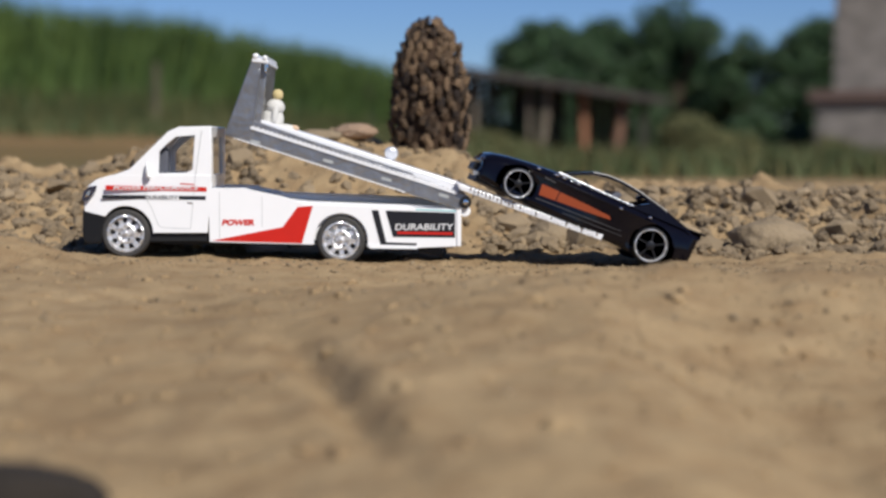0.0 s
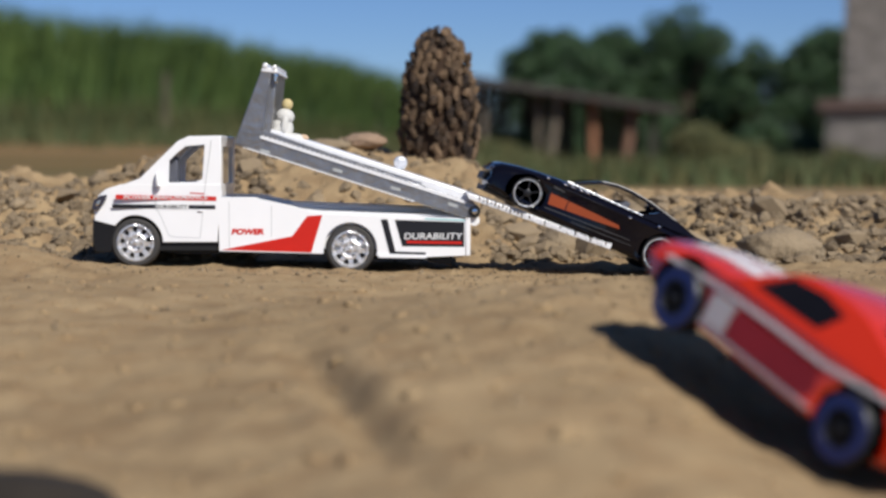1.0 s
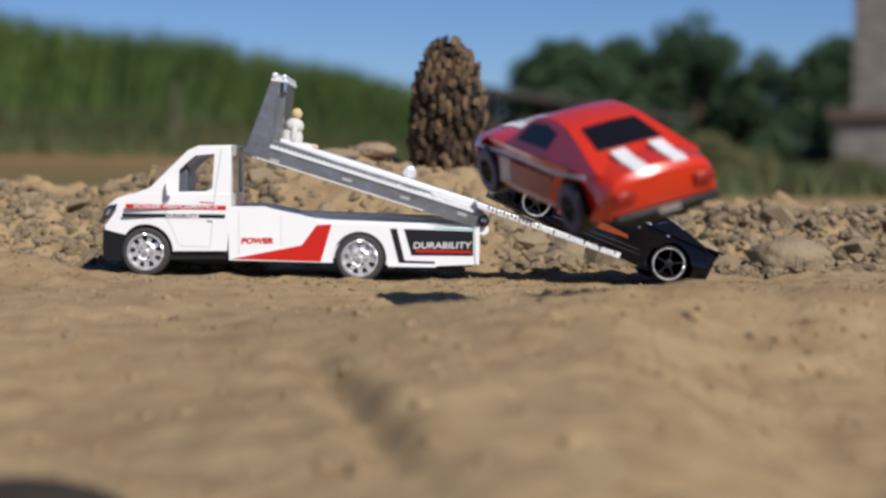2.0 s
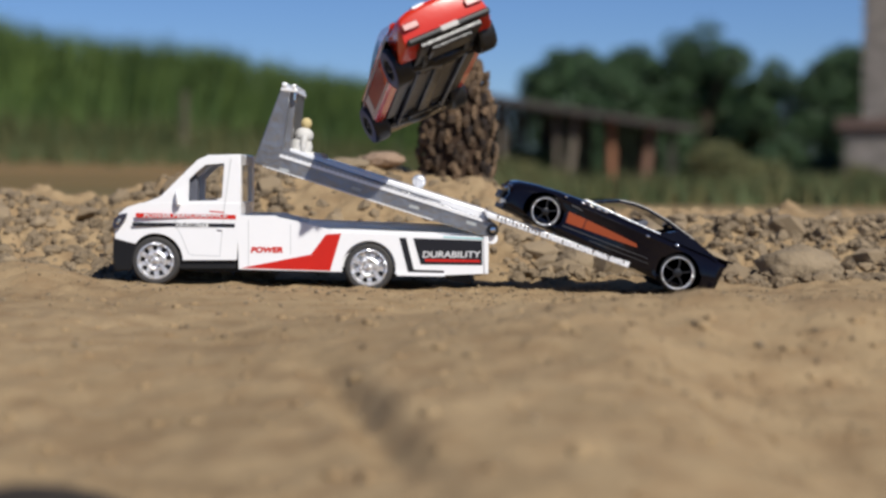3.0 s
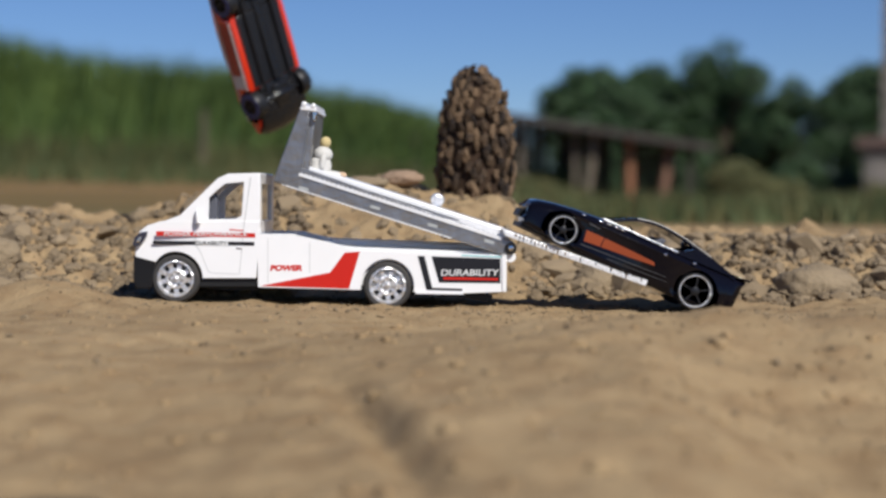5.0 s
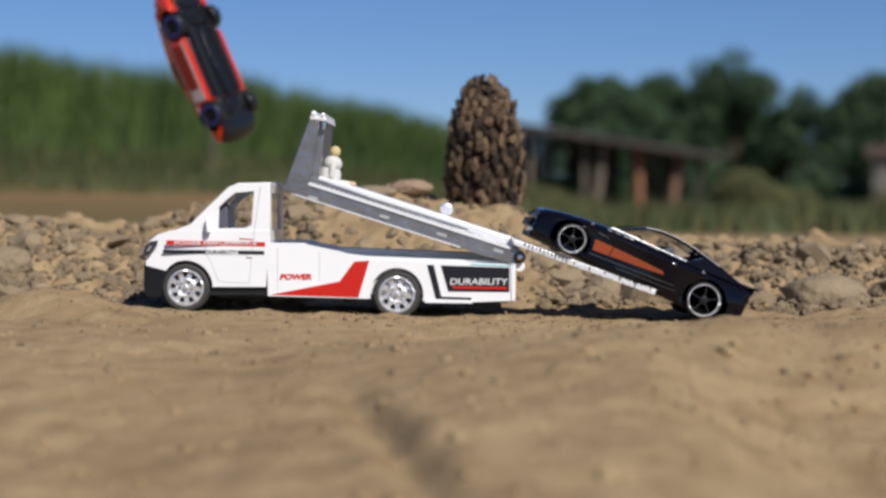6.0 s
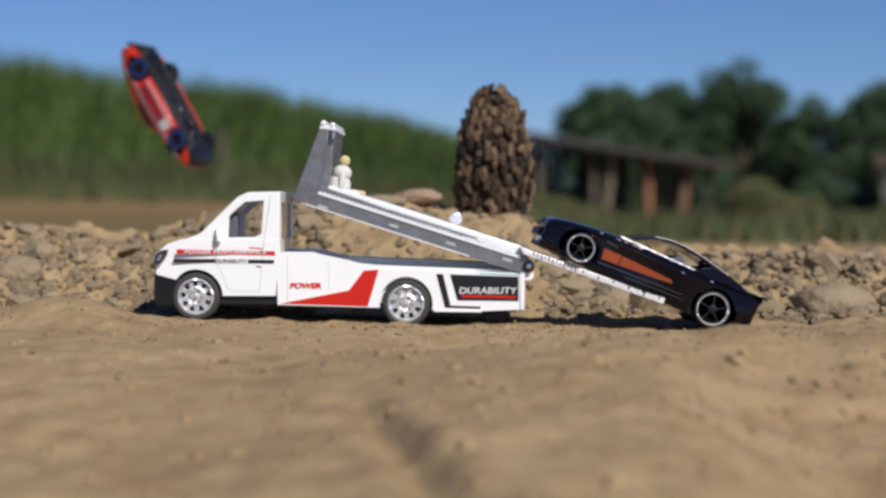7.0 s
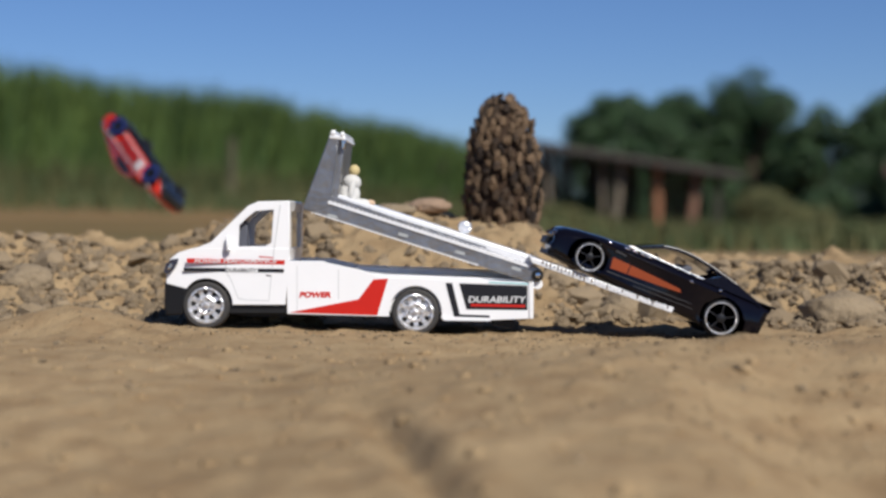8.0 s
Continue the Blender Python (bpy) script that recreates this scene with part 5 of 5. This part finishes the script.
# ---------------------------------------------------------------- rubble
def rubble():
    rnd = random.Random(3)
    shapes = []
    for k in range(14):
        bm = convex_lump(18, 100 + k, 1.0, rnd.uniform(0.7, 1.0), rnd.uniform(0.55, 0.85))
        me = bpy.data.meshes.new("stone")
        bm.to_mesh(me)
        bm.free()
        me.materials.append(STONE)
        shapes.append(me)

    def spot(zone):
        if zone == "left":
            return rnd.uniform(-0.19, -0.052), 0.022 + 0.15 * rnd.random() ** 1.1
        if zone == "right":
            return rnd.uniform(0.026, 0.185), 0.046 + 0.125 * rnd.random() ** 1.1
        if zone == "middle":
            return rnd.uniform(-0.06, 0.05), 0.045 + 0.13 * rnd.random()
        if zone == "under":
            return rnd.uniform(-0.115, 0.09), rnd.uniform(-0.03, 0.045)
        if zone == "slope":
            return rnd.uniform(0.0, 0.15), rnd.uniform(-0.2, 0.02)
        return rnd.uniform(-0.15, 0.15), rnd.uniform(-0.26, 0.02)

    for i in range(290):
        zone = ("left", "right", "left", "right", "right", "left", "right")[i % 7] if i % 21 else "middle"
        x, y = spot(zone)
        r = min(8.0, 1.6 + rnd.expovariate(1 / (2.1 if zone != "middle" else 0.7)))
        ob = new("stone", shapes[rnd.randrange(14)])
        ob.parent = GROUND
        ob.matrix_basis = pose(x, y, height_at(x, y) + r * 0.15 * MM, rnd.uniform(-25, 25), rnd.uniform(-25, 25), rnd.uniform(0, 360))
        ob.scale = (r * rnd.uniform(0.9, 1.3), r, r * rnd.uniform(0.8, 1.1))
    verts, faces = [], []
    base = [([v.co.copy() for v in me.vertices], [tuple(p.vertices) for p in me.polygons]) for me in shapes]
    for i in range(13000):
        zone = ("left", "right", "middle", "right", "left", "front", "left", "right", "under", "right", "slope")[i % 11]
        if zone == "middle" and i % 3:
            zone = "slope"
        x, y = spot(zone)
        r = (0.35 + rnd.expovariate(1 / 1.05)) if zone not in ("front", "slope", "under") else 0.18 + rnd.expovariate(1 / 0.2)
        r = min(r, 3.6)
        m = pose(x, y, height_at(x, y) + r * 0.15 * MM, rnd.uniform(-40, 40), rnd.uniform(-40, 40), rnd.uniform(0, 360))
        vs, fs = base[rnd.randrange(14)]
        k = len(verts)
        verts += [tuple(m @ (v * r)) for v in vs]
        faces += [tuple(j + k for j in f) for f in fs]
    me = bpy.data.meshes.new("gravel")
    me.from_pydata(verts, [], faces)
    me.materials.append(STONE)
    ob = new("gravel", me)
    ob.parent = GROUND
    tagged(ob, "loose gravel and crumbled soil", "", "", "stuff")
    # rounded clods of the same soil on the front slope
    verts, faces = [], []
    for i in range(1500):
        x, y = rnd.uniform(-0.15, 0.15), rnd.uniform(-0.30, -0.01)
        r = min(2.4, 0.35 + rnd.expovariate(1 / 0.5)) * (0.5 if y > -0.06 else 1.0)
        m = pose(x, y, height_at(x, y) - r * 0.05 * MM, rnd.uniform(-20, 20), rnd.uniform(-20, 20), rnd.uniform(0, 360))
        vs, fs = base[rnd.randrange(14)]
        k = len(verts)
        verts += [tuple(m @ (v * r)) for v in vs]
        faces += [tuple(j + k for j in f) for f in fs]
    me = bpy.data.meshes.new("clods")
    me.from_pydata(verts, [], faces)
    me.materials.append(SOIL)
    me.shade_smooth()
    ob = new("clods", me)
    ob.parent = GROUND
    tagged(ob, "crumbs and clods of dry soil", "", "", "stuff")


rubble()


# ---------------------------------------------------------------- what moves
FLIGHT = [
    (0.0, 92.0, -367.0, -26.5, 3.0, -11.0, 123.5),
    (0.5, 79.7, -288.4, -17.2, 3.3, -12.9, 123.1),
    (0.7, 74.6, -256.8, -13.8, 4.0, -16.3, 121.0),
    (0.9, 68.1, -225.2, -8.6, 8.5, -20.2, 119.4),
    (1.0, 64.7, -210.4, -7.0, 11.8, -23.5, 120.3),
    (1.1, 60.2, -196.2, -5.6, 12.9, -27.6, 120.0),
    (1.2, 58.6, -183.8, -3.1, 10.4, -26.3, 121.6),
    (1.4, 55.0, -162.5, 4.1, -7.7, -24.3, 116.6),
    (1.6, 50.2, -143.4, 12.4, -11.9, -21.1, 115.7),
    (2.8, 7.4, -29.7, 49.8, -20.7, 15.0, 101.7),
    (3.0, 0.2, -11.1, 55.9, -24.2, 18.8, 100.6),
    (3.2, -5.9, 8.6, 60.2, -28.1, 21.9, 101.7),
    (3.5, -17.4, 36.4, 68.2, -31.0, 31.1, 97.4),
    (4.0, -32.7, 82.2, 80.0, -60.5, 46.8, 81.8),
    (4.5, -52.3, 128.1, 87.6, -68.5, 57.8, 69.9),
    (6.0, -110.6, 267.3, 97.4, -141.0, 67.1, 8.8),
    (6.5, -130.4, 313.9, 95.2, -160.7, 63.1, -7.7),
    (7.0, -149.3, 360.8, 90.2, 178.0, 58.4, -22.8),
    (8.0, -186.6, 454.7, 70.0, 146.6, 40.6, -45.0),
]


def motions():
    walk(RED_CAR, [(t, pose(x * MM, y * MM, z * MM, rx, ry, rz)) for t, x, y, z, rx, ry, rz in FLIGHT])


motions()
